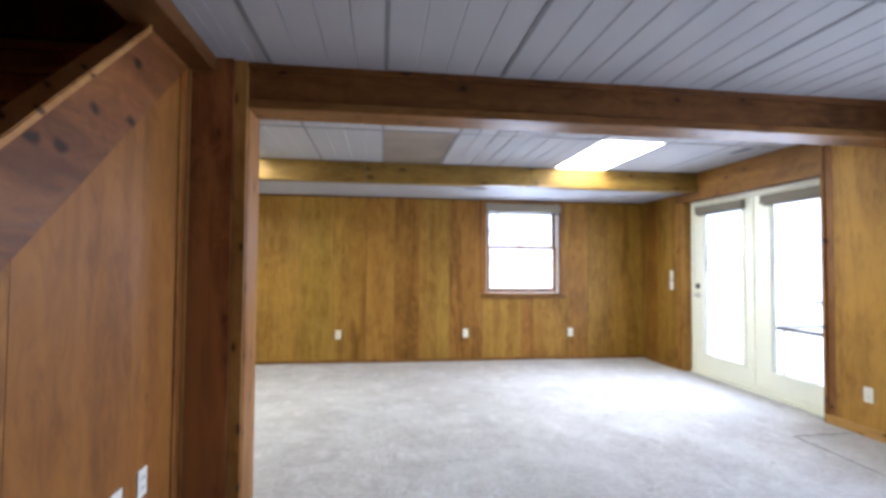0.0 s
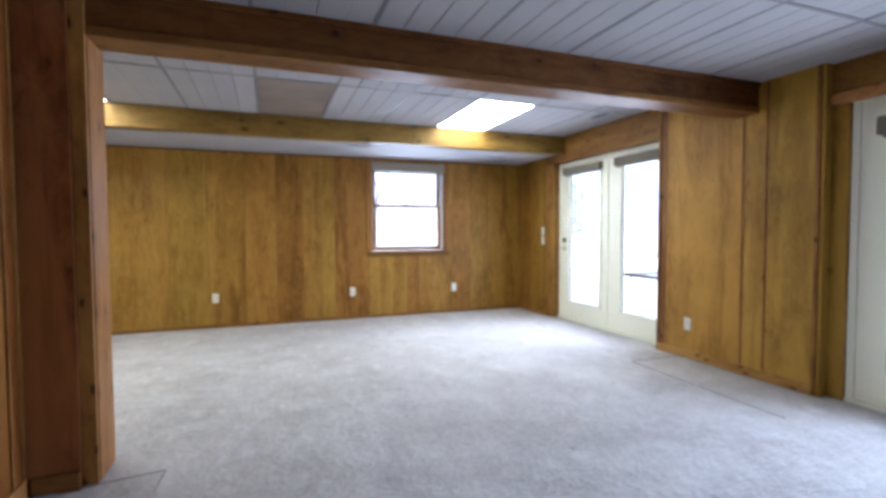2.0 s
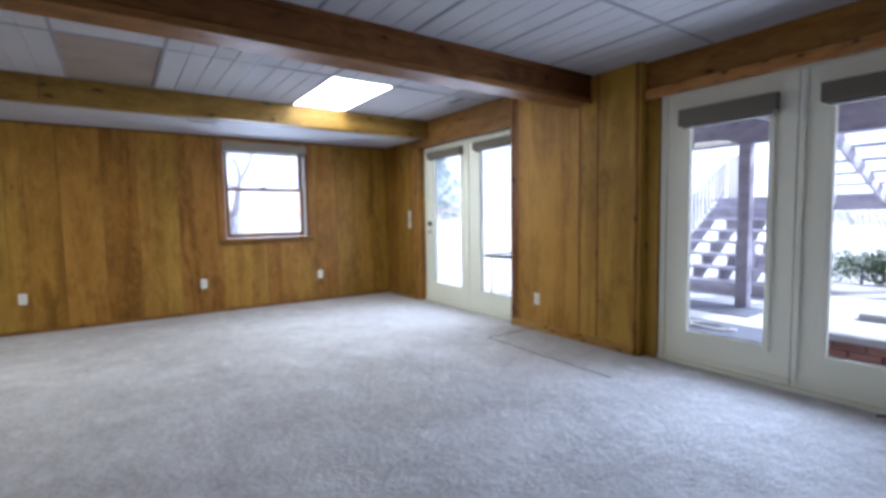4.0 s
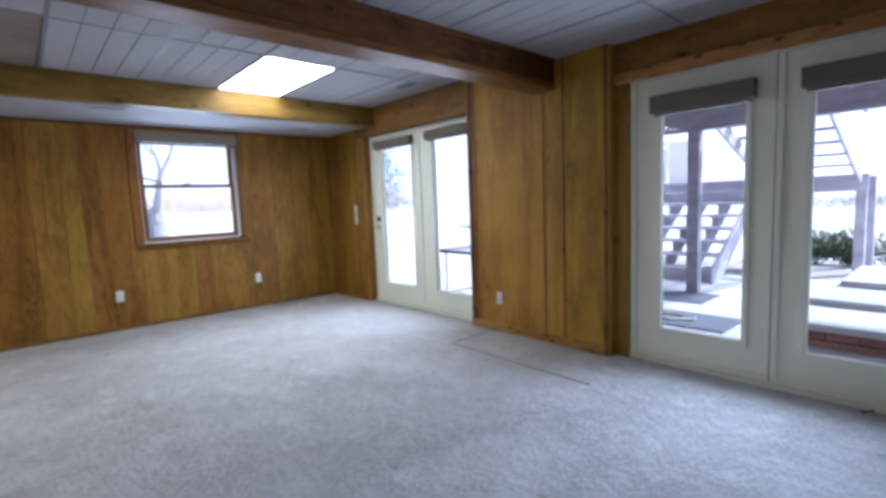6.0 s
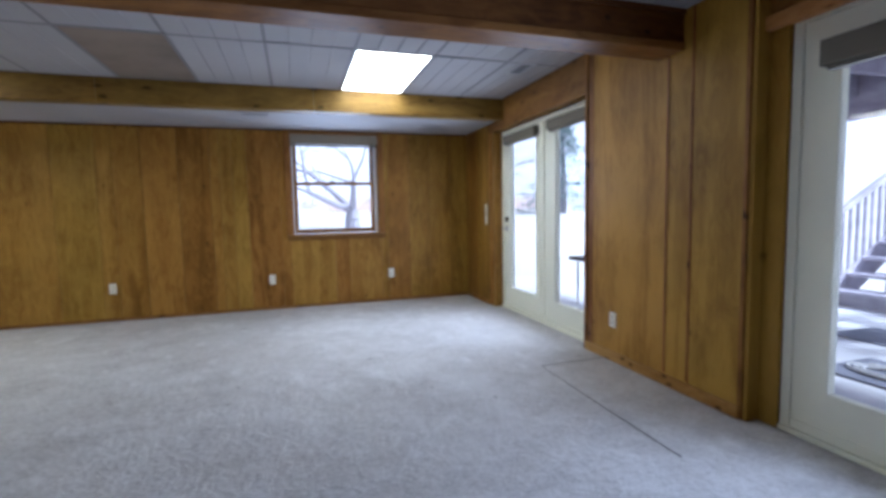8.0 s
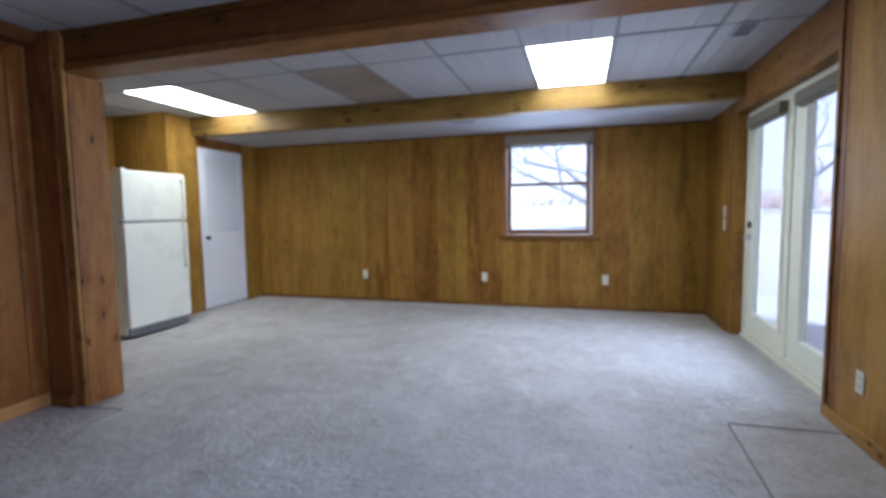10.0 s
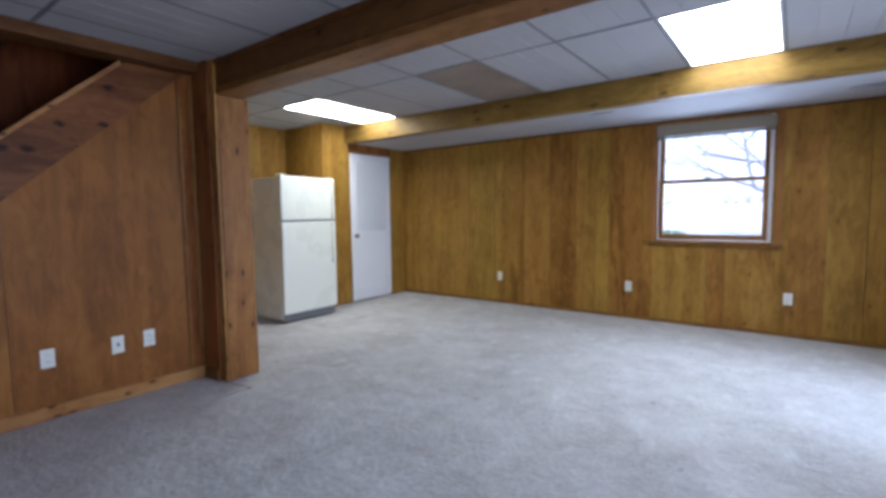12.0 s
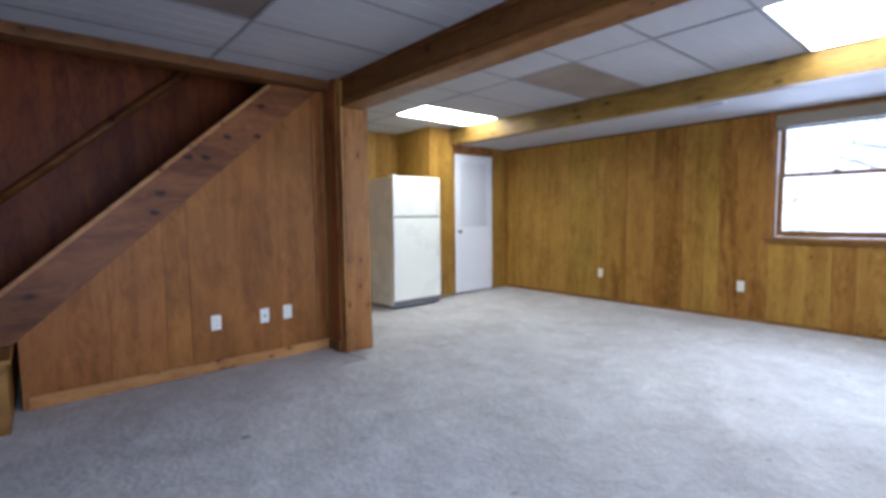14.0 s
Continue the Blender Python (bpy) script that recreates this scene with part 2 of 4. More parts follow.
def lamp_panel_material():
    m, nt, bsdf = material("fluorescent_diffuser")
    co = node(nt, "TexCoord").outputs["Object"]
    v = node(nt, "TexVoronoi", [("Vector", co), ("Scale", 70.0)]).outputs["Distance"]
    s = node(nt, "MapRange", [("Value", v), ("To Min", PANEL_LIGHT * 0.96), ("To Max", PANEL_LIGHT * 1.04)]).outputs[0]
    bsdf.inputs["Base Color"].default_value = (0.85, 0.85, 0.82, 1)
    bsdf.inputs["Emission Color"].default_value = (1.0, 0.91, 0.70, 1)
    nt.links.new(s, bsdf.inputs["Emission Strength"])
    return m


def brick_stain(name, a, b, scale=14.0, rough=0.8, bump=0.4):
    """Mottled two-tone mineral or leaf surface."""
    m, nt, bsdf = material(name)
    co = node(nt, "TexCoord").outputs["Object"]
    n = node(nt, "TexNoise", [("Vector", co), ("Scale", scale), ("Detail", 6.0), ("Roughness", 0.65)]).outputs[0]
    n2 = node(nt, "TexNoise", [("Vector", co), ("Scale", scale * 0.12), ("Detail", 2.0)]).outputs[0]
    col = mix(nt, 0.4, ramp(nt, n, [(0.3, a), (0.7, b)]), ramp(nt, n2, [(0.3, a), (0.7, b)]))
    rnd = node(nt, "ObjectInfo").outputs["Random"]
    h = node(nt, "HueSaturation", [("Color", col), ("Value", node(nt, "MapRange", [("Value", rnd), ("To Min", 0.85), ("To Max", 1.15)]).outputs[0])])
    nt.links.new(h.outputs[0], bsdf.inputs["Base Color"])
    bsdf.inputs["Roughness"].default_value = rough
    nt.links.new(node(nt, "Bump", [("Height", n), ("Strength", bump), ("Distance", 0.01)]).outputs[0], bsdf.inputs["Normal"])
    return m


M_PANEL = wood("knotty_panel", (0.369, 0.202, 0.035), (0.282, 0.146, 0.022), (0.192, 0.089, 0.012), rough=0.44, knots=0.5, vary=0.07, density=0.24)
M_PANEL_Y = wood("pale_panel", (0.398, 0.238, 0.040), (0.316, 0.179, 0.027), (0.226, 0.116, 0.015), rough=0.44, knots=0.45, vary=0.05, density=0.10)
M_PANEL_D = wood("dark_panel", (0.345, 0.182, 0.031), (0.262, 0.128, 0.019), (0.160, 0.070, 0.009), rough=0.44, knots=0.6, vary=0.08, density=0.16, streak=0.75)
M_PANEL_L = wood("light_panel", (0.398, 0.226, 0.040), (0.312, 0.168, 0.026), (0.215, 0.105, 0.014), rough=0.44, knots=0.6, vary=0.06, density=0.16)
# panel ply made brighter and yellower: missing bounce light is put into its colour
M_PLY_LIT = wood("brightened_ply", (0.450, 0.267, 0.043), (0.365, 0.204, 0.029), (0.265, 0.137, 0.017), rough=0.46, knots=0.5, vary=0.04, density=0.12, flame=0.34, streak=0.55)
M_FASCIA = wood("fascia_pine", (0.25, 0.158, 0.034), (0.19, 0.114, 0.023), (0.115, 0.063, 0.012), axis=0, rough=0.44, knots=0.85, vary=0.08, density=0.6, knot_grid=(6, 2.6), knot_size=1.6)
M_BASE = wood("pale_baseboard", (0.50, 0.285, 0.095), (0.42, 0.218, 0.062), (0.30, 0.135, 0.032), axis=1, rough=0.45, knots=0.95, vary=0.06, density=0.75, streak=0.2, knot_grid=(11, 5.5), knot_size=2.2)
M_SHEET = wood("stair_veneer", (0.300, 0.119, 0.022), (0.243, 0.090, 0.016), (0.168, 0.056, 0.009), rough=0.5, knots=0.4, vary=0.08, density=0.08)
M_SHEET_L = wood("pale_stair_veneer", (0.345, 0.148, 0.028), (0.278, 0.110, 0.019), (0.185, 0.066, 0.010), rough=0.5, knots=0.5, vary=0.06, density=0.12)
M_WELL = wood("stairwell_veneer", (0.242, 0.061, 0.008), (0.182, 0.042, 0.006), (0.099, 0.020, 0.003), rough=0.5, knots=0.3, vary=0.10, density=0.1)
M_DARK = wood("dark_board", (0.315, 0.128, 0.036), (0.228, 0.083, 0.022), (0.118, 0.036, 0.010), rough=0.42, knots=0.5, vary=0.1, flame=0.6)
M_TRIM = wood("pine_trim", (0.345, 0.178, 0.042), (0.265, 0.126, 0.027), (0.165, 0.066, 0.013), rough=0.44, knots=0.9, vary=0.14, density=0.7)
M_POST = wood("knotty_post_board", (0.355, 0.178, 0.046), (0.275, 0.126, 0.030), (0.175, 0.068, 0.014), rough=0.44, knots=0.95, vary=0.05, density=0.55, streak=0.3, knot_grid=(9, 3.6), knot_size=1.7)
M_TRIM_X = wood("pine_beam_trim", (0.268, 0.138, 0.034), (0.204, 0.096, 0.022), (0.128, 0.052, 0.010), axis=0, rough=0.44, knots=0.85, vary=0.1, density=0.6)
M_TRIM_Y = wood("pine_trim_along", (0.315, 0.165, 0.040), (0.240, 0.115, 0.025), (0.150, 0.062, 0.012), axis=1, rough=0.44, knots=0.9, vary=0.12, density=0.6)
M_BEAM_X = wood("stained_beam", (0.185, 0.080, 0.017), (0.130, 0.052, 0.010), (0.070, 0.025, 0.005), axis=0, rough=0.46, knots=0.85, vary=0.1, density=0.6)
M_BEAM_Y = wood("stained_trim", (0.175, 0.078, 0.019), (0.125, 0.052, 0.012), (0.070, 0.026, 0.006), axis=1, rough=0.46, knots=0.85, vary=0.08, density=0.5)
M_STRINGER = wood("stringer_board", (0.228, 0.098, 0.024), (0.168, 0.066, 0.015), (0.096, 0.035, 0.008), axis=1, rough=0.46, knots=0.95, vary=0.1, density=0.75, streak=0.7, knot_grid=(5.5, 3.2), knot_size=2.0)
M_CARPET = carpet_material()
M_TILE = paint("ceiling_tile", (0.355, 0.338, 0.328), rough=0.9, speckle=0.06, scale=90, bump=0.15, cloud=0.05)
M_GRID = paint("ceiling_grid", (0.17, 0.165, 0.16), rough=0.6)
M_GRID_W = paint("ceiling_grid_white", (0.75, 0.75, 0.75), rough=0.4)
M_BROWN_TILE = brick_stain("stained_tile", (0.095, 0.066, 0.042), (0.245, 0.195, 0.145), scale=1.3, rough=0.85, bump=0.05)
M_BROWN_D = brick_stain("dark_stained_tile", (0.12, 0.08, 0.06), (0.19, 0.145, 0.12), scale=1.6, rough=0.85, bump=0.05)
M_DRYWALL = paint("white_drywall", (0.40, 0.395, 0.405), rough=0.8, speckle=0.03, scale=40, bump=0.1)
M_DOOR = paint("cream_door_paint", (0.87, 0.87, 0.72), rough=0.42, speckle=0.02, scale=30, cloud=0.04)
M_WHITE = paint("white_door_paint", (0.78, 0.78, 0.80), rough=0.45, speckle=0.02, scale=30, cloud=0.04)
M_FRIDGE = paint("white_enamel", (0.90, 0.885, 0.76), rough=0.28, speckle=0.02, scale=220, bump=0.06, cloud=0.03)
M_PLASTIC = paint("ivory_plastic", (0.78, 0.75, 0.66), rough=0.35, speckle=0.01)
M_GREY = paint("grey_plastic", (0.16, 0.16, 0.165), rough=0.5)
M_BLACK = paint("black_slot", (0.02, 0.02, 0.02), rough=0.6)
M_BLIND = paint("taupe_blind", (0.165, 0.146, 0.105), rough=0.75, speckle=0.08, scale=140)
M_SHADE = paint("cream_shade", (0.27, 0.225, 0.155), rough=0.8, speckle=0.06, scale=140)
M_CHROME = paint("brushed_nickel", (0.55, 0.53, 0.50), rough=0.3, metal=1.0, speckle=0.03)
M_BRONZE = paint("dark_bronze", (0.10, 0.085, 0.07), rough=0.35, metal=0.9)
M_GLASS = glass_material("window_glass")
M_LAMP = lamp_panel_material()
M_VINYL = paint("vinyl_track", (0.75, 0.74, 0.74), rough=0.4)
# same timber twice: underside shade darkens the deck colour, pane glare pales the steps
M_DECK = wood("weathered_deck_shade", (0.44, 0.415, 0.475), (0.355, 0.330, 0.395), (0.25, 0.230, 0.285), axis=1, rough=0.8, knots=0.2, vary=0.15)
M_STEP = wood("weathered_steps_glare", (0.62, 0.60, 0.66), (0.53, 0.505, 0.57), (0.40, 0.38, 0.44), axis=1, rough=0.8, knots=0.2, vary=0.12)
M_RISER = paint("pale_riser_block", (0.84, 0.80, 0.77), rough=0.7)
M_PATIO = brick_stain("patio_concrete", (0.46, 0.46, 0.48), (0.60, 0.60, 0.62), scale=9, rough=0.85, bump=0.15)
M_MAT = brick_stain("rubber_mat", (0.11, 0.115, 0.15), (0.16, 0.165, 0.21), scale=40, rough=0.9)
M_BRICK = brick_stain("red_brick", (0.26, 0.10, 0.075), (0.36, 0.16, 0.12), scale=18)
M_HEDGE = brick_stain("hedge_leaf", (0.04, 0.07, 0.03), (0.10, 0.14, 0.07), scale=6, rough=0.7)
# needles, bark and far brush are paled: window glare is put into their colours
M_NEEDLE = brick_stain("conifer_needles", (0.10, 0.15, 0.14), (0.19, 0.25, 0.24), scale=6, rough=0.7)
M_BARK = brick_stain("bark", (0.26, 0.25, 0.285), (0.37, 0.355, 0.40), scale=12, rough=0.9)
M_GROUND = brick_stain("winter_lawn", (0.44, 0.425, 0.40), (0.58, 0.565, 0.55), scale=3, rough=0.95)
M_GRAVEL = brick_stain("river_gravel", (0.25, 0.23, 0.23), (0.5, 0.47, 0.46), scale=25, rough=0.9)
M_THICKET = brick_stain("thicket_twigs", (0.40, 0.31, 0.30), (0.54, 0.44, 0.43), scale=2, rough=0.95)
M_BRUSH = brick_stain("far_brush", (0.442, 0.405, 0.406), (0.572, 0.540, 0.546), scale=2, rough=0.95)

# ---- mesh helpers ----


def box(bm, x0, y0, z0, x1, y1, z1, bevel=0.0):
    geo = bmesh.ops.create_cube(bm, size=1.0, matrix=Matrix.Translation(((x0 + x1) / 2, (y0 + y1) / 2, (z0 + z1) / 2)) @ Matrix.Diagonal((abs(x1 - x0), abs(y1 - y0), abs(z1 - z0), 1)))
    if bevel:
        edges = {e for v in geo["verts"] for e in v.link_edges}
        bmesh.ops.bevel(bm, geom=list(edges), offset=bevel, segments=2, profile=0.6, affect="EDGES", clamp_overlap=True)
    return bm


def boxes(items, bevel=0.0):
    bm = bmesh.new()
    for b in items:
        box(bm, *b, bevel=bevel)
    return bm


def tube(bm, a, b, r0, r1=None, n=16):
    a, b = Vector(a), Vector(b)
    d = b - a
    m = Matrix.Translation((a + b) / 2) @ d.to_track_quat("Z", "Y").to_matrix().to_4x4()
    bmesh.ops.create_cone(bm, cap_ends=True, segments=n, radius1=r0, radius2=r0 if r1 is None else r1, depth=d.length, matrix=m)
    return bm


def prism(points, axis, lo, hi, bevel=0.0):
    """A flat outline, pushed through along one axis. points: the two other coordinates in order."""
    bm = bmesh.new()

    def at(p, v):
        q = list(p)
        q.insert(axis, v)
        return bm.verts.new(q)
    a = [at(p, lo) for p in points]
    b = [at(p, hi) for p in points]
    bm.faces.new(a)
    bm.faces.new(b[::-1])
    for i in range(len(a)):
        j = (i + 1) % len(a)
        bm.faces.new((a[i], b[i], b[j], a[j]))
    bmesh.ops.recalc_face_normals(bm, faces=bm.faces)
    if bevel:
        bmesh.ops.bevel(bm, geom=list(bm.edges), offset=bevel, segments=2, affect="EDGES", clamp_overlap=True)
    return bm


def part(name, bm, mat, parent=None, label="", smooth=False):
    me = bpy.data.meshes.new(name)
    bm.to_mesh(me)
    bm.free()
    me.materials.append(mat)
    if smooth:
        me.shade_smooth()
    ob = new(name, me)
    if parent:
        ob.parent = parent
        ob.matrix_parent_inverse = parent.matrix_world.inverted()
    if label:
        ob["label"] = label
    return ob


def setting(name, bm, mat, label, category="", parent=None):
    return tagged(part(name, bm, mat, parent), label, category or name.split("_")[0], kind="structure")


def thing(name, at, label, category, group=""):
    ob = new(name)
    ob.location = at
    ob.empty_display_size = 0.1
    bpy.context.view_layer.update()
    return tagged(ob, label, category, group)

# ---- plan, in metres ----
XL, XR, YF, YB = -1.03, 4.955, 5.90, -3.2       # left wall, right wall, far wall, back wall
ZC, ZN, ZS = 2.41, 2.345, 2.20                   # far ceiling, near ceiling, low ceiling along the far wall
XS, Y_HEAD0, Y_HEAD1 = 0.26, 2.11, 2.30         # stair wall, header beam
Z_HEAD = 2.11
Y_SOF0, Y_SOF1 = 4.70, 4.84                     # second beam
X_STAIR_BACK = -0.66
D1 = (3.10, 5.06)                               # opening of the far garden door
D2 = (-0.32, 1.67)                              # recess of the near garden door
X_SLAB = 5.075
W = 0.22                                        # wall thickness
Z_DOOR = 2.10

# ---- floor and ceilings ----
bm = bmesh.new()
bmesh.ops.create_grid(bm, x_segments=60, y_segments=60, size=0.5, matrix=Matrix.Translation(((XL - 1.4 + XR + 0.14) / 2, (YB + YF) / 2, 0)) @ Matrix.Diagonal((XR + 0.14 - XL + 1.4, YF - YB, 1, 1)))
for v in bm.verts:
    v.co.z = -0.004 + 0.006 * noise.noise(Vector((v.co.x * 0.9, v.co.y * 0.9, 0)))
setting("floor", bm, M_CARPET, "worn pale grey cut-pile carpet with footmarks", "carpet floor")
setting("floor_slab", boxes([(XL - 1.6, YB - W, -0.2, XR + 0.3, YF + W, -0.02)]), M_PATIO, "concrete slab under the carpet", "floor")


def seam(name, pts, width=0.007):
    bm = bmesh.new()
    for (x0, y0), (x1, y1) in zip(pts, pts[1:]):
        d = Vector((x1 - x0, y1 - y0, 0))
        n = Vector((-d.y, d.x, 0)).normalized() * width / 2
        box_steps = 12
        last = None
        for i in range(box_steps + 1):
            p = Vector((x0, y0, 0.003)) + d * i / box_steps + n * 0.5 * math.sin(i * 1.7)
            pair = (bm.verts.new(p + n), bm.verts.new(p + n * 0 + Vector((0, 0, 0.004))), bm.verts.new(p - n))
            if last:
                bm.faces.new((last[0], last[1], pair[1], pair[0]))
                bm.faces.new((last[1], last[2], pair[2], pair[1]))
            last = pair
    return setting(name, bm, M_SEAM, "dark frayed seam between two carpet pieces", "carpet seam")


M_SEAM = paint("seam_shadow", (0.26, 0.25, 0.245), rough=0.95, speckle=0.2, scale=80)
seam("trim_carpet_seam_1", [(XR - 0.02, 2.84), (4.385, 2.83), (4.36, 2.06), (4.35, 1.45)])
seam("trim_carpet_seam_2", [(0.30, 2.035), (0.55, 2.075), (0.81, 2.11), (0.80, 1.9)])


def tiles(bm, x0, x1, y0, y1, z, skip=()):
    """Lay-in tiles from x0 to x1 with narrow moulded boards along y, leaving out those named."""
    n = 4
    for i, (a, b) in enumerate(zip(x0, x1)):
        for j, (c, d) in enumerate(zip(y0, y1)):
            if (i, j) in skip:
                continue
            w = (b - a - 0.016) / n
            for k in range(n):
                lo, hi = a + 0.008 + k * w, a + 0.008 + (k + 1) * w
                e = 0.0045
                sag = 0.002 * math.sin(3 * i + 5 * j)
                prof = [(lo, z + 0.006), (lo + e, z + sag), (hi - e, z + sag), (hi, z + 0.006)]
                vs = [[bm.verts.new((px, py, pz)) for px, pz in prof] for py in (c + 0.008, d - 0.008)]
                for q in range(3):
                    bm.faces.new((vs[0][q], vs[0][q + 1], vs[1][q + 1], vs[1][q]))


def lines(lo, hi, anchor, pitch):
    out = [anchor + pitch * k for k in range(-20, 21)]
    out = [lo] + [v for v in out if lo + 0.05 < v < hi - 0.05] + [hi]
    return out


PITCH = 0.64
gx = lines(-1.9, XR, 3.80, PITCH)
gy = [Y_HEAD1 - 0.06, 3.47, Y_SOF0]
i_l1 = min(range(len(gx)), key=lambda i: abs(gx[i] - 3.16))
i_l2 = min(range(len(gx)), key=lambda i: abs(gx[i] + 0.68))
i_dk = min(range(len(gx)), key=lambda i: abs(gx[i] - 1.24))
nx = [XS + 0.12, 0.65, 1.25, 1.89, 2.53, 3.16, 3.79, 4.42, XR + 0.1]
ny = [YB, -2.53, -1.31, -0.09, 1.13, Y_HEAD0 + 0.02]
bm = bmesh.new()
tiles(bm, gx[:-1], gx[1:], gy[:-1], gy[1:], ZC, skip={(i_l1, 1), (i_l2, 1), (i_dk, 1)})
tiles(bm, nx[:-1], nx[1:], ny[:-1], ny[1:], ZN, skip={(2, 3)})
ceil = setting("ceiling", bm, M_TILE, "suspended ceiling of white grooved lay-in tiles", "ceiling")
bm = bmesh.new()
for xs, ys, z in ((gx, gy, ZC), (nx, ny, ZN)):
    for x in xs:
        box(bm, x - 0.011, ys[0], z - 0.002, x + 0.011, ys[-1], z + 0.03)
    for y in ys:
        box(bm, xs[0], y - 0.011, z - 0.0035, xs[-1], y + 0.011, z + 0.031)
setting("ceiling_grid", bm, M_GRID, "grey metal ceiling grid", "ceiling grid")
setting("ceiling_brown_tile_1", boxes([(gx[i_dk] + 0.012, gy[1] + 0.012, ZC + 0.004, gx[i_dk + 1] - 0.012, gy[2] - 0.012, ZC + 0.016)]), M_BROWN_TILE, "brown stained ceiling tile", "ceiling tile")
setting("ceiling_brown_tile_2", boxes([(nx[2] + 0.012, ny[3] + 0.012, ZN + 0.004, nx[3] - 0.012, ny[4] - 0.012, ZN + 0.016)]), M_BROWN_D, "brown stained ceiling tile", "ceiling tile")
setting("ceiling_low", boxes([(XL - 0.1, Y_SOF1 - 0.02, ZS, XR + 0.14, YF + 0.05, ZS + 0.1)]), M_DRYWALL, "low white painted drywall ceiling along the window wall", "ceiling")
setting("ceiling_deck", boxes([(XL - 1.2, Y_HEAD0, 2.6, XR + 0.4, YF + W, 2.7), (XS, YB - W, 2.6, XR + 0.4, Y_HEAD0, 2.7), (XL - 1.2, YB - W, 4.6, XS, Y_HEAD0, 4.7)]), M_BEAM_X, "dark floor deck above the ceiling", "ceiling")

# fluorescent troffers
for i, lab in ((i_l1, "lit fluorescent ceiling panel near the window"), (i_l2, "lit fluorescent ceiling panel above the refrigerator")):
    a, b, c, d = gx[i] + 0.012, gx[i + 1] - 0.012, gy[1] + 0.012, gy[2] - 0.012
    lamp = thing("ceiling_light", ((a + b) / 2, (c + d) / 2, ZC), lab, "ceiling light", "fluorescent ceiling panels")
    part("diffuser", boxes([(a + 0.012, c + 0.012, ZC + 0.002, b - 0.012, d - 0.012, ZC + 0.006)]), M_LAMP, lamp, "glowing prismatic diffuser")
    part("frame", boxes([(a, c, ZC - 0.002, a + 0.014, d, ZC + 0.02), (b - 0.014, c, ZC - 0.002, b, d, ZC + 0.02), (a + 0.014, c, ZC - 0.002, b - 0.014, c + 0.014, ZC + 0.02), (a + 0.014, d - 0.014, ZC - 0.002, b - 0.014, d, ZC + 0.02)]), M_GRID_W, lamp)
    part("housing", boxes([(a, c, ZC + 0.03, b, d, ZC + 0.11)], 0.01), M_GRID_W, lamp)

# ---- walls ----
# far wall, with its window opening
WIN = (2.645, 3.735, 0.915, 2.18)


def wall(name, pieces, mat, label):
    return setting(name, boxes(pieces), mat, label, "wall")


w_far = wall("wall_far", [(XL - 1.1, YF + 0.012, -0.1, WIN[0], YF + W, 2.7), (WIN[1], YF + 0.012, -0.1, XR + 0.14, YF + W, 2.7), (WIN[0], YF + 0.012, -0.1, WIN[1], YF + W, WIN[2]), (WIN[0], YF + 0.012, WIN[3], WIN[1], YF + W, 2.7)], M_PANEL, "far wall clad in varnished vertical wood boards")
XW = XR + 0.14
w_right = wall("wall_right", [(XR + 0.012, D1[1], -0.1, XW + 0.12, YF + 0.012, 2.7), (XR + 0.012, D2[1], -0.1, XW + 0.12, D1[0] - 0.045, 2.7), (XW - 0.05, YB, -0.1, XW + 0.12, D2[0], 2.7), (XR + 0.012, D1[0] - 0.045, Z_DOOR, XW + 0.12, D1[1], 2.7), (XR + 0.10, D2[0], Z_DOOR - 0.02, XW + 0.12, D2[1], 2.7)], M_PANEL, "right wall clad in varnished wood boards, with two garden doors")
w_back = wall("wall_back", [(X_STAIR_BACK - W, YB - W, -0.1, XW + 0.12, YB, 4.7)], M_PANEL, "plain wood wall behind the walk")
w_left = wall("wall_left", [(XL - W, 4.34, -0.1, XL - 0.012, 4.755, 2.7), (XL - W, 5.60, -0.1, XL - 0.012, YF + 0.012, 2.7), (XL - W, 4.755, 2.10, XL - 0.012, 5.60, 2.7), (-2.0, 4.34, -0.1, XL - W, 4.34 + 0.1, 2.7), (-2.0, 2.0, -0.1, -1.84, 4.34, 2.7), (-1.84, Y_HEAD1 - 0.15, -0.1, XS, Y_HEAD1 - 0.012, 2.7)], M_PANEL_Y, "wood-panelled wall with a recess for the refrigerator")
w_closet = wall("wall_closet", [(-2.0, 4.5, -0.1, -1.9, YF + W, 2.7)], M_DRYWALL, "closet wall behind the louvred door")
w_well = wall("wall_stairwell", [(X_STAIR_BACK - 0.12, YB, -0.1, X_STAIR_BACK - 0.012, Y_HEAD1 - 0.15, 4.7), (X_STAIR_BACK - 0.012, Y_HEAD0 + 0.0, 2.42, XS - 0.05, Y_HEAD0 + 0.04, 4.7), (XS, YB, 2.7, XS + 0.05, Y_HEAD0, 4.7)], M_WELL, "dark red-brown panelled wall of the stairwell")


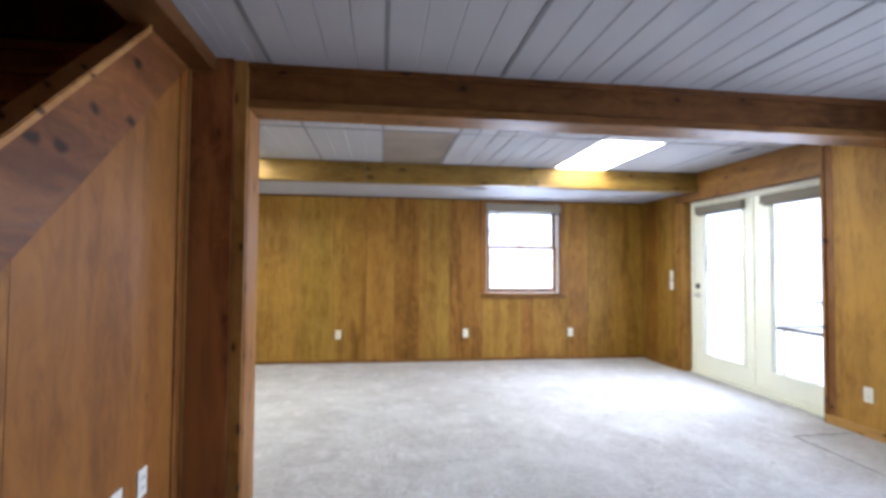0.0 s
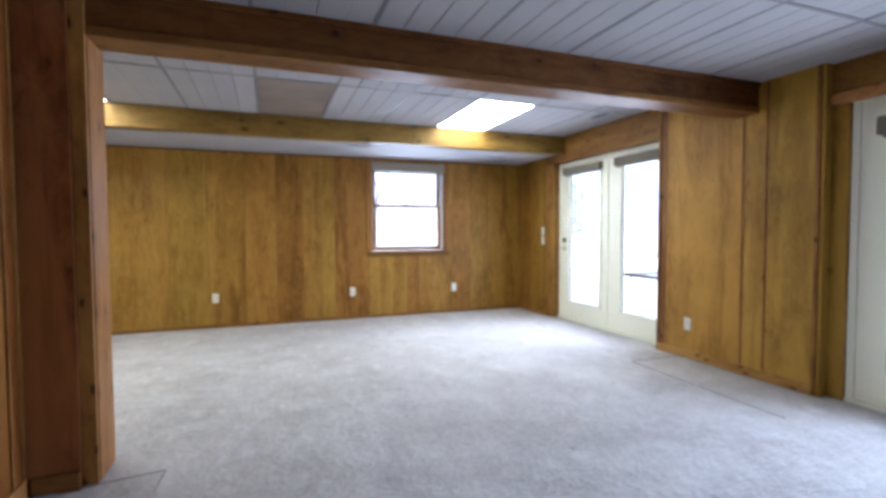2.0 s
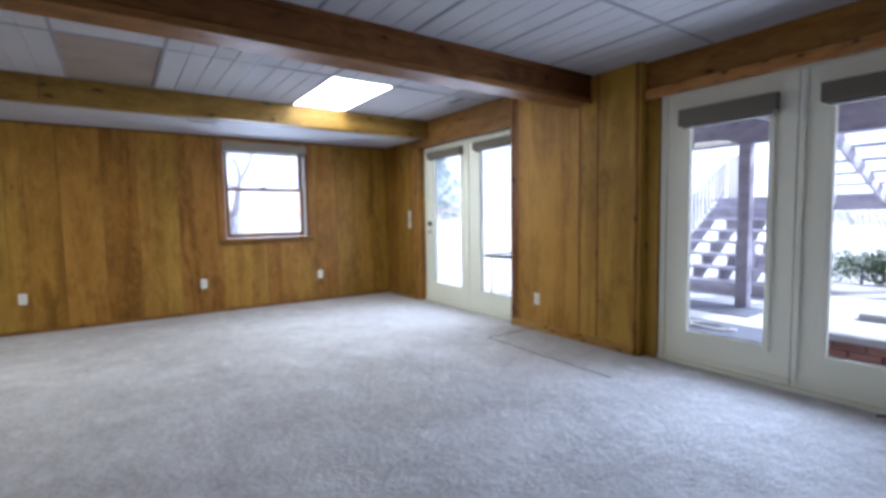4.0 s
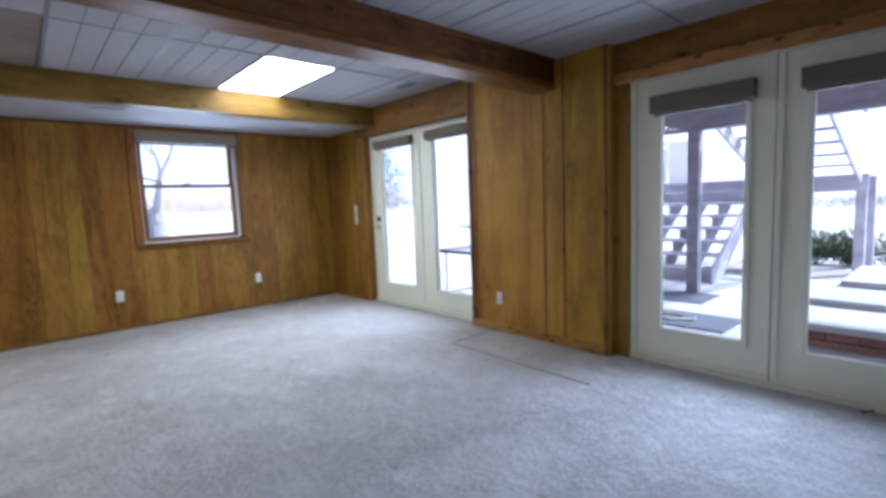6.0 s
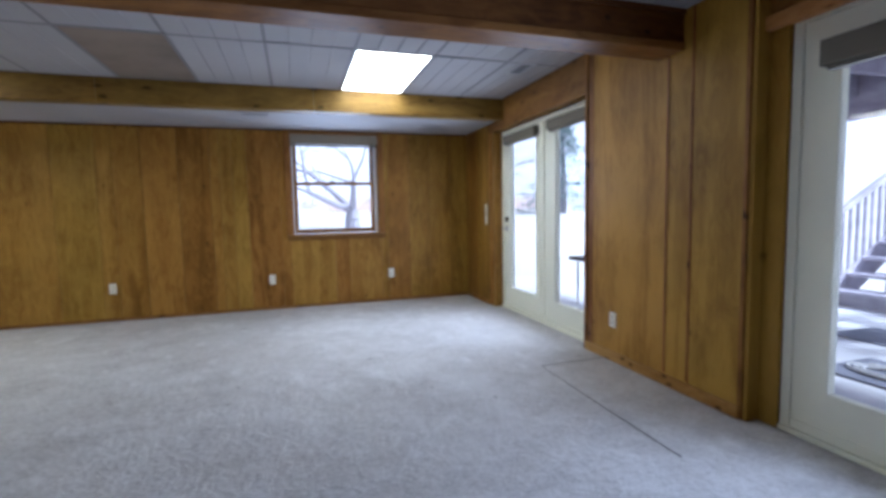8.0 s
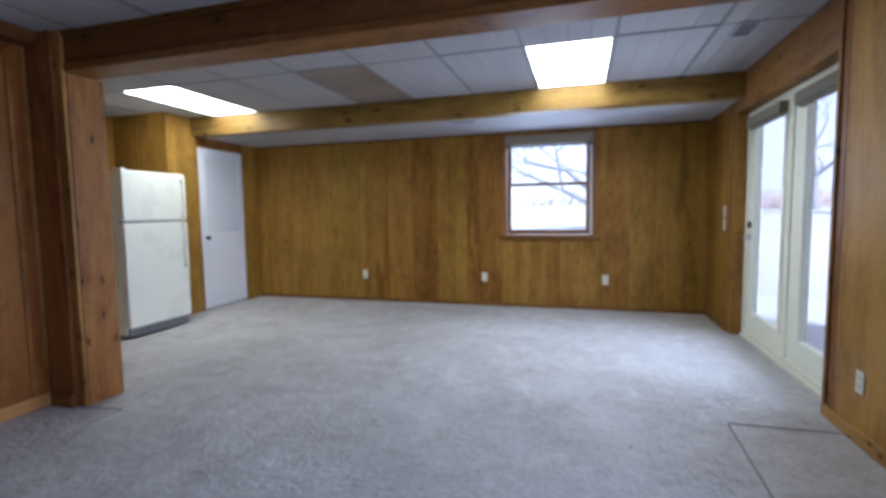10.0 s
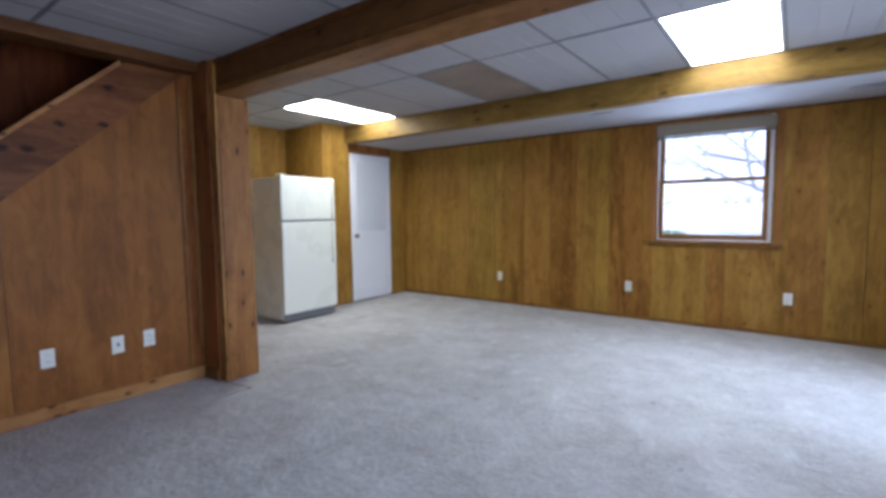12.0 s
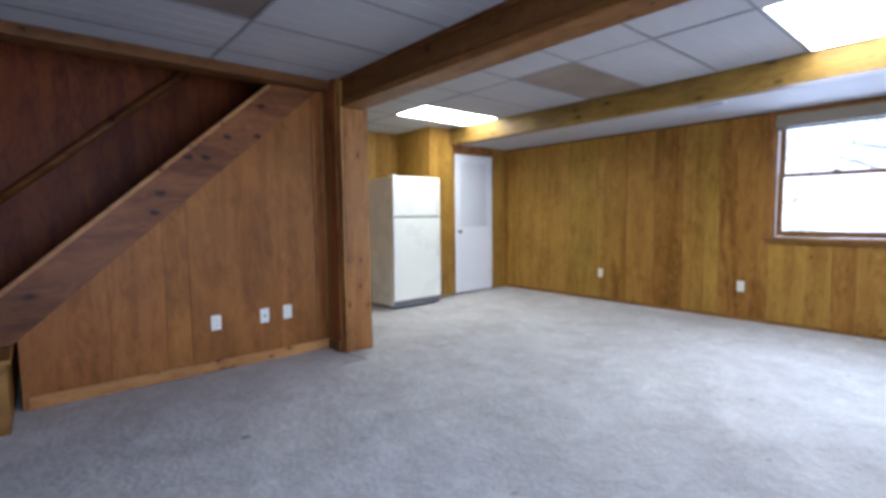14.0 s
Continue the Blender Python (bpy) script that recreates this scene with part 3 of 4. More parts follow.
def boards(parent, axis, plane, edges, z0, z1, mats, thick=0.012, sign=1, holes=()):
    """Vertical boards on a wall, each one its own piece, butted with a thin shadow joint."""
    for n, (a, b) in enumerate(zip(edges, edges[1:])):
        spans = [(z0, z1)]
        for h0, h1, hz0, hz1 in holes:
            if a < h1 - 0.01 and b > h0 + 0.01:
                spans = [(z0, hz0), (hz1, z1)]
        for lo, hi in spans:
            if hi - lo < 0.02:
                continue
            g = 0.0016
            if axis == 0:
                bm = boxes([(a + g - (a + b) / 2, 0, lo - lo, b - g - (a + b) / 2, thick, hi - lo)], 0.0025)
                at = ((a + b) / 2, plane, lo)
            else:
                bm = boxes([(0, a + g - (a + b) / 2, 0, sign * thick, b - g - (a + b) / 2, hi - lo)], 0.0025)
                at = (plane, (a + b) / 2, lo)
            ob = part("board", bm, mats[n % len(mats)])
            ob.location = at
            ob.parent = parent


far_edges = [XL, 0.19, 0.60, 0.76, 1.045, 1.41, 1.75, 1.85, 1.99, 2.15, 2.52, WIN[0] - 0.02, 3.16, 3.34, WIN[1] + 0.02, 3.85, 4.14, 4.42, 4.71, XW]
FAR_WOOD = [M_PANEL_Y, M_PANEL_Y, M_PANEL_L, M_PANEL_D, M_PANEL_L, M_PANEL_D, M_PANEL, M_PANEL_L, M_PANEL_L, M_PANEL_D, M_PANEL_D,
            M_PANEL_L, M_PANEL_D, M_PANEL_L, M_PANEL, M_PANEL, M_PANEL, M_PANEL_D, M_PANEL]
WIN_E = (WIN[0] - 0.02, WIN[1] + 0.02, WIN[2], WIN[3])

boards(w_far, 0, YF, far_edges, 0.0, ZS + 0.02, FAR_WOOD, holes=[WIN_E])
# right wall: beyond the far door, between the doors, and the strip above each door
boards(w_right, 1, XR, [D1[1] + 0.0, 5.12, 5.50, YF], 0.0, ZS + 0.02, [M_TRIM, M_PANEL, M_PANEL])
# pillar boards use the brightened ply, which has light mixed into its colour
boards(w_right, 1, XR, [D2[1], 2.04, 2.22, D1[0] - 0.09, D1[0]], 0.0, 2.44, [M_PLY_LIT, M_PLY_LIT, M_PLY_LIT, M_TRIM])
for n, y in enumerate((2.04, 2.22)):
    setting("trim_seam_%d" % (n + 1), boxes([(XR - 0.004, y - 0.006, 0.09, XR - 0.0005, y + 0.006, 2.43)], 0.001), M_TRIM, "brown stained seam strip between the wall panels", "trim")
# left wall pieces beside the louvred door, and the recess
boards(w_left, 1, XL, [4.34, 4.755], 0.0, 2.44, [M_PANEL_Y], sign=-1)
boards(w_left, 1, XL, [5.60, YF], 0.0, ZS + 0.02, [M_PANEL_Y], sign=-1)
boards(w_left, 1, XL, [4.755, 5.60], 2.10, ZS + 0.02, [M_DARK], sign=-1)
boards(w_left, 1, -1.828, [Y_HEAD1, 2.9, 3.5, 3.95, 4.34], 0.0, 2.44, [M_PANEL_Y, M_PANEL], sign=-1)
boards(w_left, 0, 4.328, [-1.828, -1.45, XL], 0.0, 2.44, [M_PANEL_Y])

# strips above the garden doors
setting("trim_over_door_1", boxes([(XR - 0.004, D1[0], Z_DOOR - 0.01, XR + 0.016, D1[1] + 0.06, 2.44)], 0.004), M_TRIM_Y, "wood fascia above the far garden door", "trim")
setting("trim_over_door_2", boxes([(XR + 0.085, D2[0] - 3, Z_DOOR + 0.03, XR + 0.105, D2[1], 2.36)], 0.004), M_TRIM_Y, "wood fascia above the near garden door", "trim")
setting("trim_lip_door_2", boxes([(XR + 0.045, D2[0] - 0.1, Z_DOOR - 0.045, XR + 0.105, D2[1] - 0.002, Z_DOOR + 0.027)], 0.006), M_BASE, "wood lip under the fascia", "trim")

# ---- beams and posts ----
setting("beam_header", boxes([(XS, Y_HEAD0, Z_HEAD + 0.02, XR + 0.006, Y_HEAD1 - 0.002, ZC + 0.05)], 0.004), M_BEAM_X, "dark stained header beam across the room", "beam")
setting("trim_header_lip", boxes([(0.52, Y_HEAD0 - 0.012, Z_HEAD - 0.001, XR - 0.002, Y_HEAD1 + 0.012, Z_HEAD + 0.045)], 0.006), M_TRIM_X, "lighter wood lip under the header beam", "trim")
setting("trim_header_top", boxes([(XS + 0.14, Y_HEAD0 - 0.018, ZN - 0.03, XR - 0.002, Y_HEAD0 + 0.0, ZN + 0.008)], 0.005), M_BEAM_X, "thin wood moulding where the beam meets the ceiling", "trim")
bm = bmesh.new()
for a, b in ((XL - 0.02, 1.05), (1.054, 2.9), (2.904, XR + 0.01)):
    box(bm, a, Y_SOF0 - 0.002, ZS - 0.012, b, Y_SOF1, ZC + 0.04, bevel=0.004)
setting("beam_far", bm, M_FASCIA, "pale wood fascia beam below the bright ceiling panels", "beam")
post = thing("post", (0.51, 2.2, 0), "knotty pine post cased in boards at the room opening", "post")
part("face_board", boxes([(0.475, Y_HEAD0 - 0.025, 0, 0.537, Y_HEAD0 + 0.0, Z_HEAD + 0.25)], 0.004), M_POST, post)
part("side_board", boxes([(0.518, Y_HEAD0 + 0.0, 0, 0.542, Y_HEAD1 + 0.035, Z_HEAD - 0.004)], 0.004), M_POST, post)
part("core", boxes([(0.27, Y_HEAD0 + 0.004, 0, 0.516, Y_HEAD1 + 0.03, Z_HEAD + 0.01)]), M_DARK, post)
part("inner_edge", boxes([(0.49, Y_HEAD1 + 0.031, 0, 0.534, Y_HEAD1 + 0.05, Z_HEAD - 0.004)], 0.003), M_POST, post)
w_ret = wall("wall_return", [(XS + 0.002, Y_HEAD0 - 0.045, 0.0, 0.474, Y_HEAD0, ZN + 0.02)], M_DARK, "narrow dark board between stair wall and post")
setting("baseboard_return", boxes([(XS + 0.03, Y_HEAD0 - 0.065, 0, 0.474, Y_HEAD0 - 0.047, 0.085)], 0.004), M_TRIM_X, "short pine baseboard", "baseboard")

# ---- baseboards and mouldings ----
setting("baseboard_right", boxes([(XR - 0.014, D2[1] + 0.0, 0, XR - 0.0005, D1[0] - 0.004, 0.075)], 0.004), M_BASE, "pine baseboard between the garden doors", "baseboard")
setting("baseboard_right_far", boxes([(XR - 0.012, D1[1] + 0.064, 0, XR - 0.0005, YF - 0.016, 0.05)], 0.004), M_TRIM_Y, "low pine baseboard in the corner", "baseboard")
setting("baseboard_far", boxes([(XL + 0.01, YF - 0.012, 0, XW - 0.15, YF - 0.0005, 0.035)], 0.004), M_TRIM_X, "low worn pine baseboard along the window wall", "baseboard")
setting("trim_corner_far", boxes([(XL, YF - 0.02, 0.036, XL + 0.02, YF - 0.001, ZS)], 0.005), M_TRIM, "corner moulding", "trim")
setting("trim_far_top", boxes([(XL + 0.021, YF - 0.016, ZS - 0.022, XR - 0.02, YF - 0.001, ZS - 0.001)], 0.004), M_BEAM_X, "thin dark moulding below the low ceiling", "trim")
setting("trim_pillar_corner", boxes([(XR - 0.006, D2[1] - 0.016, 0, XR + 0.03, D2[1] + 0.012, ZN + 0.01)], 0.006), M_TRIM, "corner moulding of the wall between the doors", "trim")
setting("trim_pillar_grooves", boxes([(XR - 0.003, 2.024, 0.076, XR + 0.002, 2.033, ZN), (XR - 0.003, 2.227, 0.076, XR + 0.002, 2.236, ZN)]), M_DARK, "dark joints between the boards of the pillar", "trim")
setting("trim_door_1_edge", boxes([(XR - 0.012, D1[0] - 0.022, 0, XR + 0.01, D1[0] + 0.012, 2.44)], 0.005), M_TRIM, "edge moulding beside the far garden door", "trim")

# ---- stairs ----
SL, SY, SZ = 0.893, 1.50, 2.15                    # stringer's upper edge: z = SZ + SL * (y - SY)


def edge(y):
    return SZ + SL * (y - SY)


Y_LOW = -0.03
sw = setting("wall_stair", prism([(Y_LOW, 0), (Y_HEAD0, 0), (Y_HEAD0, 2.2), (SY - 0.1, edge(SY - 0.1) - 0.1), (Y_LOW, edge(Y_LOW) - 0.1)], 0, XS - 0.06, XS - 0.012), M_SHEET, "wood-veneer wall under the staircase", "wall")
cuts = [Y_LOW, 0.44, 0.78, 0.943, 1.955, Y_HEAD0 - 0.045]
for n, (a, b) in enumerate(zip(cuts, cuts[1:])):
    za, zb = min(edge(a) - 0.2, 2.27), min(edge(b) - 0.2, 2.27)
    mid = (a + b) / 2
    ob = part("board", prism([(a + 0.0015 - mid, 0), (b - 0.0015 - mid, 0), (b - 0.0015 - mid, zb), (a + 0.0015 - mid, za)], 0, -0.012, 0.0 if n != 4 else 0.004), M_SHEET_L if n < 3 else M_SHEET)
    ob.location = (XS, mid, 0)
    ob.parent = sw
for y, z in ((1.66, 0.865), (0.41, 0.66)):
    bm = bmesh.new()
    bmesh.ops.create_cone(bm, cap_ends=True, segments=20, radius1=0.5, radius2=0.47, depth=1.0, matrix=Matrix.Translation((XS + 0.0006, y, z)) @ Matrix.Rotation(radians(90), 4, "Y") @ Matrix.Diagonal((0.075, 0.036, 0.0012, 1)))
    part("veneer_plug", bm, M_SHEET_L, sw, "pale oval plug let into the veneer")
setting("trim_stair_batten", boxes([(XS + 0.001, 1.955, 0.086, XS + 0.010, 1.98, 2.13)], 0.004), M_TRIM, "thin vertical batten on the stair wall", "trim")
setting("trim_stair_corner", boxes([(XS + 0.001, Y_HEAD0 - 0.072, 0.086, XS + 0.012, Y_HEAD0 - 0.046, ZN - 0.07)], 0.004), M_TRIM, "corner moulding of the stair wall", "trim")
setting("baseboard_stair", boxes([(XS + 0.0005, 0.0, 0, XS + 0.016, Y_HEAD0 - 0.047, 0.085)], 0.004), M_BASE, "knotty pine baseboard under the stairs", "baseboard")

stair = thing("staircase", (-0.2, 0.8, 0), "closed wooden staircase with a dark knotty stringer", "staircase")
yb = SY + (ZN - 0.08 - SZ) / SL
part("stringer", prism([(Y_LOW - 0.35, edge(Y_LOW - 0.35)), (yb, edge(yb)), (yb + 0.33 / SL, edge(yb)), (Y_LOW - 0.35, edge(Y_LOW - 0.35) - 0.33)], 0, XS + 0.0015, XS + 0.02), M_STRINGER, stair, "dark knotty stringer board")
part("cap", prism([(Y_LOW - 0.35, edge(Y_LOW - 0.35) + 0.001), (yb - 0.03, edge(yb - 0.03) + 0.001), (yb - 0.03, edge(yb - 0.03) + 0.036), (Y_LOW - 0.35, edge(Y_LOW - 0.35) + 0.036)], 0, XS - 0.06, XS + 0.034, 0.004), M_BASE, stair, "pale pine cap along the stringer")
for k in range(13):
    y0 = -0.05 + 0.215 * k
    z = 0.42 + 0.187 * (k + 1)
    if y0 > 2.0:
        break
    part("tread", boxes([(X_STAIR_BACK + 0.002, y0, z - 0.035, XS - 0.062, y0 + 0.25, z)], 0.006), M_DARK, stair)
    part("riser", boxes([(X_STAIR_BACK + 0.002, y0 + 0.02, z - 0.187, XS - 0.062, y0 + 0.038, z - 0.036)]), M_DARK, stair)
part("landing", boxes([(X_STAIR_BACK + 0.002, -1.15, 0, 0.64, -0.07, 0.40)], 0.008), M_TRIM_Y, stair, "boxed pine landing at the stair foot")
part("landing_tread", boxes([(X_STAIR_BACK + 0.002, -1.17, 0.401, 0.67, -0.05, 0.43)], 0.008), M_TRIM_Y, stair)
setting("trim_stair_head", boxes([(XS - 0.062, YB, ZN - 0.075, XS + 0.13, Y_HEAD0 - 0.05, ZN + 0.012)], 0.006), M_BEAM_Y, "wood trim edging the stair opening at the ceiling", "trim")
rail = thing("handrail", (X_STAIR_BACK + 0.06, 0.5, 1.8), "round wooden handrail fixed to the stairwell wall", "handrail")
ha, hb = Vector((X_STAIR_BACK + 0.07, -0.55, 0.94)), Vector((X_STAIR_BACK + 0.07, 1.75, 2.98))
part("rail", tube(bmesh.new(), ha, hb, 0.034, n=20), M_STRINGER, rail, "varnished rail", smooth=True)
for f in (0.15, 0.5, 0.85):
    p = ha.lerp(hb, f)
    part("bracket", tube(bmesh.new(), p - Vector((0.068, 0, 0.06)), p - Vector((0, 0, 0.02)), 0.008, n=10), M_BRONZE, rail)

# ---- garden doors ----


def garden_door(name, y_far, leaf, panes, label, blind, handle):
    """Two glazed leaves side by side, hung in a painted frame; each carries a rolled blind above its pane."""
    d = tagged(new(name), label, "garden door", kind="structure")
    x0, x1 = X_SLAB, X_SLAB + 0.045
    z0, z1 = 0.03, 2.04
    part("frame", boxes([(x0 - 0.012, y_far + 0.002, 0, x0 + 0.09, y_far + 0.05, z1 + 0.05), (x0 - 0.012, y_far - 2 * leaf - 0.054, 0, x0 + 0.09, y_far - 2 * leaf - 0.006, z1 + 0.05), (x0 - 0.012, y_far - 2 * leaf - 0.005, z1 + 0.004, x0 + 0.09, y_far + 0.001, z1 + 0.05)], 0.003), M_DOOR, d)
    part("threshold", boxes([(x0 - 0.03, y_far - 2 * leaf - 0.05, 0.0, x0 + 0.12, y_far + 0.05, 0.026)], 0.006), M_DOOR, d, "painted threshold")
    for k in range(2):
        ya = y_far - k * leaf
        yb = ya - leaf + 0.007
        (g1, g0), gz0, gz1 = panes[k], 0.258, blind[1] - 0.02
        lf = part("leaf", boxes([(x0, yb, z0, x1, g0, z1), (x0, g1, z0, x1, ya, z1), (x0, g0, z0, x1, g1, gz0), (x0, g0, gz1, x1, g1, z1)]), M_DOOR, d)
        m = 0.032
        part("moulding", boxes([(x0 - 0.014, g0 - m, gz0 - m, x0 + 0.02, g0 + 0.006, gz1 + m), (x0 - 0.014, g1 - 0.006, gz0 - m, x0 + 0.02, g1 + m, gz1 + m), (x0 - 0.014, g0 + 0.006, gz0 - m, x0 + 0.02, g1 - 0.006, gz0 + 0.006), (x0 - 0.014, g0 + 0.006, gz1 - 0.006, x0 + 0.02, g1 - 0.006, gz1 + m)], 0.005), M_DOOR, lf)
        pane = part("pane", boxes([(x0 + 0.021, g0 + 0.0, gz0, x0 + 0.026, g1, gz1)]), M_GLASS, lf, "clear glass pane")
        pane.visible_shadow = False
        part("blind", boxes([(x0 - 0.075, g0 - 0.055, blind[0], x0 - 0.0145, g1 + 0.055, blind[1]), (x0 - 0.06, g0 - 0.03, blind[0] - 0.02, x0 - 0.02, g1 + 0.03, blind[0] - 0.001)], 0.008), M_BLIND, lf, "taupe fabric blind rolled up under its valance")
        part("sweep", boxes([(x0 - 0.012, yb + 0.004, 0.032, x0 - 0.001, ya - 0.004, 0.075)], 0.004), M_DOOR, lf)
    ym = y_far - leaf
    part("astragal", boxes([(x0 - 0.014, ym - 0.040, z0, x0 - 0.001, ym - 0.003, z1)], 0.003), M_DOOR, d)
    # added strip: keeps the gap dark and stops outside light leaking through
    part("gap_strip", boxes([(x0 + 0.004, ym + 0.0005, z0, x0 + 0.04, ym + 0.0065, z1)]), M_GREY, d, "dark strip added to blacken the gap between the leaves")
    for z in (0.28, 1.03, 1.78):
        part("hinge", boxes([(x0 - 0.020, ym - 0.026, z - 0.05, x0 - 0.014, ym - 0.006, z + 0.05)], 0.002), M_DOOR, d)
    if handle:
        yh = y_far - 0.07
        h = part("handle", tube(bmesh.new(), (x0 - 0.012, yh, 0.95), (x0 - 0.001, yh, 0.95), 0.032, n=20), M_CHROME, d, "nickel lever handle", smooth=False)
        bm = tube(bmesh.new(), (x0 - 0.05, yh, 0.95), (x0 - 0.012, yh, 0.95), 0.011, n=12)
        box(bm, x0 - 0.062, yh - 0.11, 0.94, x0 - 0.046, yh + 0.012, 0.962, bevel=0.006)
        part("lever", bm, M_CHROME, h)
        part("deadbolt", tube(bmesh.new(), (x0 - 0.022, yh, 1.06), (x0 - 0.001, yh, 1.06), 0.03, 0.032, n=20), M_BRONZE, d, "dark round deadbolt")
    return d


garden_door("door_1", 4.93, 0.905, ((4.765, 4.14), (3.775, 3.205)), "pair of cream glazed garden doors with blinds rolled up", (1.925, 2.015), True)
garden_door("door_2", 1.475, 0.855, ((1.305, 0.775), (0.44, -0.09)), "pair of cream glazed garden doors opening to the patio", (1.80, 1.92), False)
setting("trim_jamb_1", boxes([(XR + 0.013, 4.984, 0, X_SLAB + 0.06, D1[1] - 0.001, Z_DOOR - 0.011)], 0.003), M_TRIM, "pine jamb lining the far garden door", "trim")
# brightened ply again: the door's light on the jamb is in the colour
setting("trim_jamb_2", boxes([(XR + 0.004, D2[1] - 0.04, 0, X_SLAB - 0.03, D2[1] - 0.017, ZN), (X_SLAB - 0.035, 1.528, 0, X_SLAB - 0.013, D2[1] - 0.0405, Z_DOOR - 0.046)], 0.003), M_PLY_LIT, "pine jamb and casing of the near garden door", "trim")
wall("wall_door_2_side", [(X_SLAB - 0.012, 1.527, -0.1, XW + 0.12, D2[1], 2.7)], M_TRIM, "solid wall beside the near garden door")

# ---- window ----
win = tagged(new("window_1"), "double-hung wood window with a rolled cream shade", "window", kind="structure")
a, b, c, d = WIN
part("casing", boxes([(a - 0.065, YF - 0.018, c, a + 0.004, YF - 0.001, d + 0.02), (b - 0.004, YF - 0.018, c, b + 0.065, YF - 0.001, d + 0.02), (a + 0.004, YF - 0.016, d - 0.004, b - 0.004, YF - 0.001, d + 0.02)], 0.004), M_TRIM, win)
part("sill", boxes([(a - 0.075, YF - 0.06, c - 0.028, b + 0.075, YF + 0.09, c - 0.001)], 0.008), M_TRIM_X, win, "projecting pine stool")
part("apron", boxes([(a - 0.055, YF - 0.018, c - 0.075, b + 0.055, YF - 0.001, c - 0.029)], 0.004), M_TRIM_X, win)
part("jamb", boxes([(a, YF + 0.0, c, a + 0.02, YF + 0.16, d), (b - 0.02, YF + 0.0, c, b, YF + 0.16, d), (a + 0.02, YF + 0.0, d - 0.02, b - 0.02, YF + 0.16, d)]), M_TRIM, win)
part("track", boxes([(b - 0.055, YF + 0.03, c + 0.001, b - 0.021, YF + 0.15, d - 0.021), (a + 0.021, YF + 0.03, c + 0.001, a + 0.032, YF + 0.15, d - 0.021)]), M_VINYL, win, "white vinyl side track")


def sash(name, z0, z1, y, rail_low):
    s = part(name, boxes([(a + 0.033, y, z0, a + 0.078, y + 0.035, z1), (b - 0.101, y, z0, b - 0.056, y + 0.035, z1), (a + 0.078, y, z0, b - 0.101, y + 0.035, z0 + rail_low), (a + 0.078, y, z1 - 0.04, b - 0.101, y + 0.035, z1)], 0.003), M_TRIM_X, win)
    p = part("pane", boxes([(a + 0.07, y + 0.016, z0 + 0.03, b - 0.095, y + 0.021, z1 - 0.03)]), M_GLASS, s, "clear glass pane")
    p.visible_shadow = False
    return s


sash("lower_sash", c + 0.012, 1.565, YF + 0.045, 0.05)
sash("upper_sash", 1.53, d - 0.022, YF + 0.085, 0.035)
part("lock", boxes([(3.12, YF + 0.025, 1.566, 3.18, YF + 0.05, 1.582)], 0.004), M_BRONZE, win, "small bronze sash lock")
part("shade", boxes([(a + 0.006, YF - 0.02, d - 0.15, b - 0.006, YF + 0.028, d - 0.03)], 0.02), M_SHADE, win, "cream pleated shade drawn to the top")
part("shade_rail", boxes([(a + 0.02, YF - 0.03, d - 0.178, b - 0.02, YF + 0.02, d - 0.157)], 0.005), M_BLIND, win)

# ---- louvred closet door ----
ld = tagged(new("door_3"), "white louvred closet door, shut, with a dark knob", "closet door", kind="structure")
ya, yb, xt = 4.79, 5.57, XL + 0.004
bm = boxes([(xt - 0.03, ya, 0.015, xt, ya + 0.10, 2.07), (xt - 0.03, yb - 0.10, 0.015, xt, yb, 2.07), (xt - 0.03, ya + 0.10, 0.015, xt, yb - 0.10, 0.20), (xt - 0.03, ya + 0.10, 0.86, xt, yb - 0.10, 0.99), (xt - 0.03, ya + 0.10, 1.96, xt, yb - 0.10, 2.07)], 0.003)
lf = part("leaf", bm, M_WHITE, ld)
part("panel", boxes([(xt - 0.022, ya + 0.09, 0.19, xt - 0.010, yb - 0.09, 0.87)]), M_WHITE, ld)
n = 26
bm = bmesh.new()
geo = bmesh.ops.create_cube(bm, size=1.0, matrix=Matrix.Rotation(radians(52), 4, "Y") @ Matrix.Diagonal((0.048, yb - ya - 0.2, 0.007, 1)))
first = part("slat", bm, M_WHITE, ld)
first.location = (xt - 0.015, (ya + yb) / 2, 1.01)
for k in range(1, n):
    o = new("slat", first.data)
    o.parent = ld
    o.location = (xt - 0.015, (ya + yb) / 2, 1.01 + k * 0.94 / (n - 1))
k = part("knob", tube(bmesh.new(), (xt, ya + 0.055, 0.93), (xt + 0.035, ya + 0.055, 0.93), 0.012, n=14), M_BRONZE, ld, "dark bronze knob")
bm = bmesh.new()
bmesh.ops.create_uvsphere(bm, u_segments=18, v_segments=12, radius=0.028, matrix=Matrix.Translation((xt + 0.05, ya + 0.055, 0.93)) @ Matrix.Diagonal((0.75, 1, 1, 1)))
part("grip", bm, M_BRONZE, k, smooth=True)
part("frame", boxes([(XL - 0.1, 4.757, 0, xt - 0.012, 4.787, 2.09), (XL - 0.1, 5.573, 0, xt - 0.012, 5.598, 2.09), (XL - 0.1, 4.788, 2.073, xt - 0.012, 5.572, 2.098)]), M_TRIM, ld)

# ---- refrigerator ----
fr = thing("refrigerator", (-1.08, 3.82, 0), "white top-freezer refrigerator with textured doors", "refrigerator")
fx, f0, f1, fz = -0.67, 3.435, 4.195, 1.672
part("body", boxes([(fx - 0.74, f0 + 0.008, 0.03, fx - 0.075, f1 - 0.008, fz - 0.015)], 0.012), M_FRIDGE, fr)
part("freezer_door", boxes([(fx - 0.07, f0, 1.17, fx, f1, fz)], 0.016), M_FRIDGE, fr)
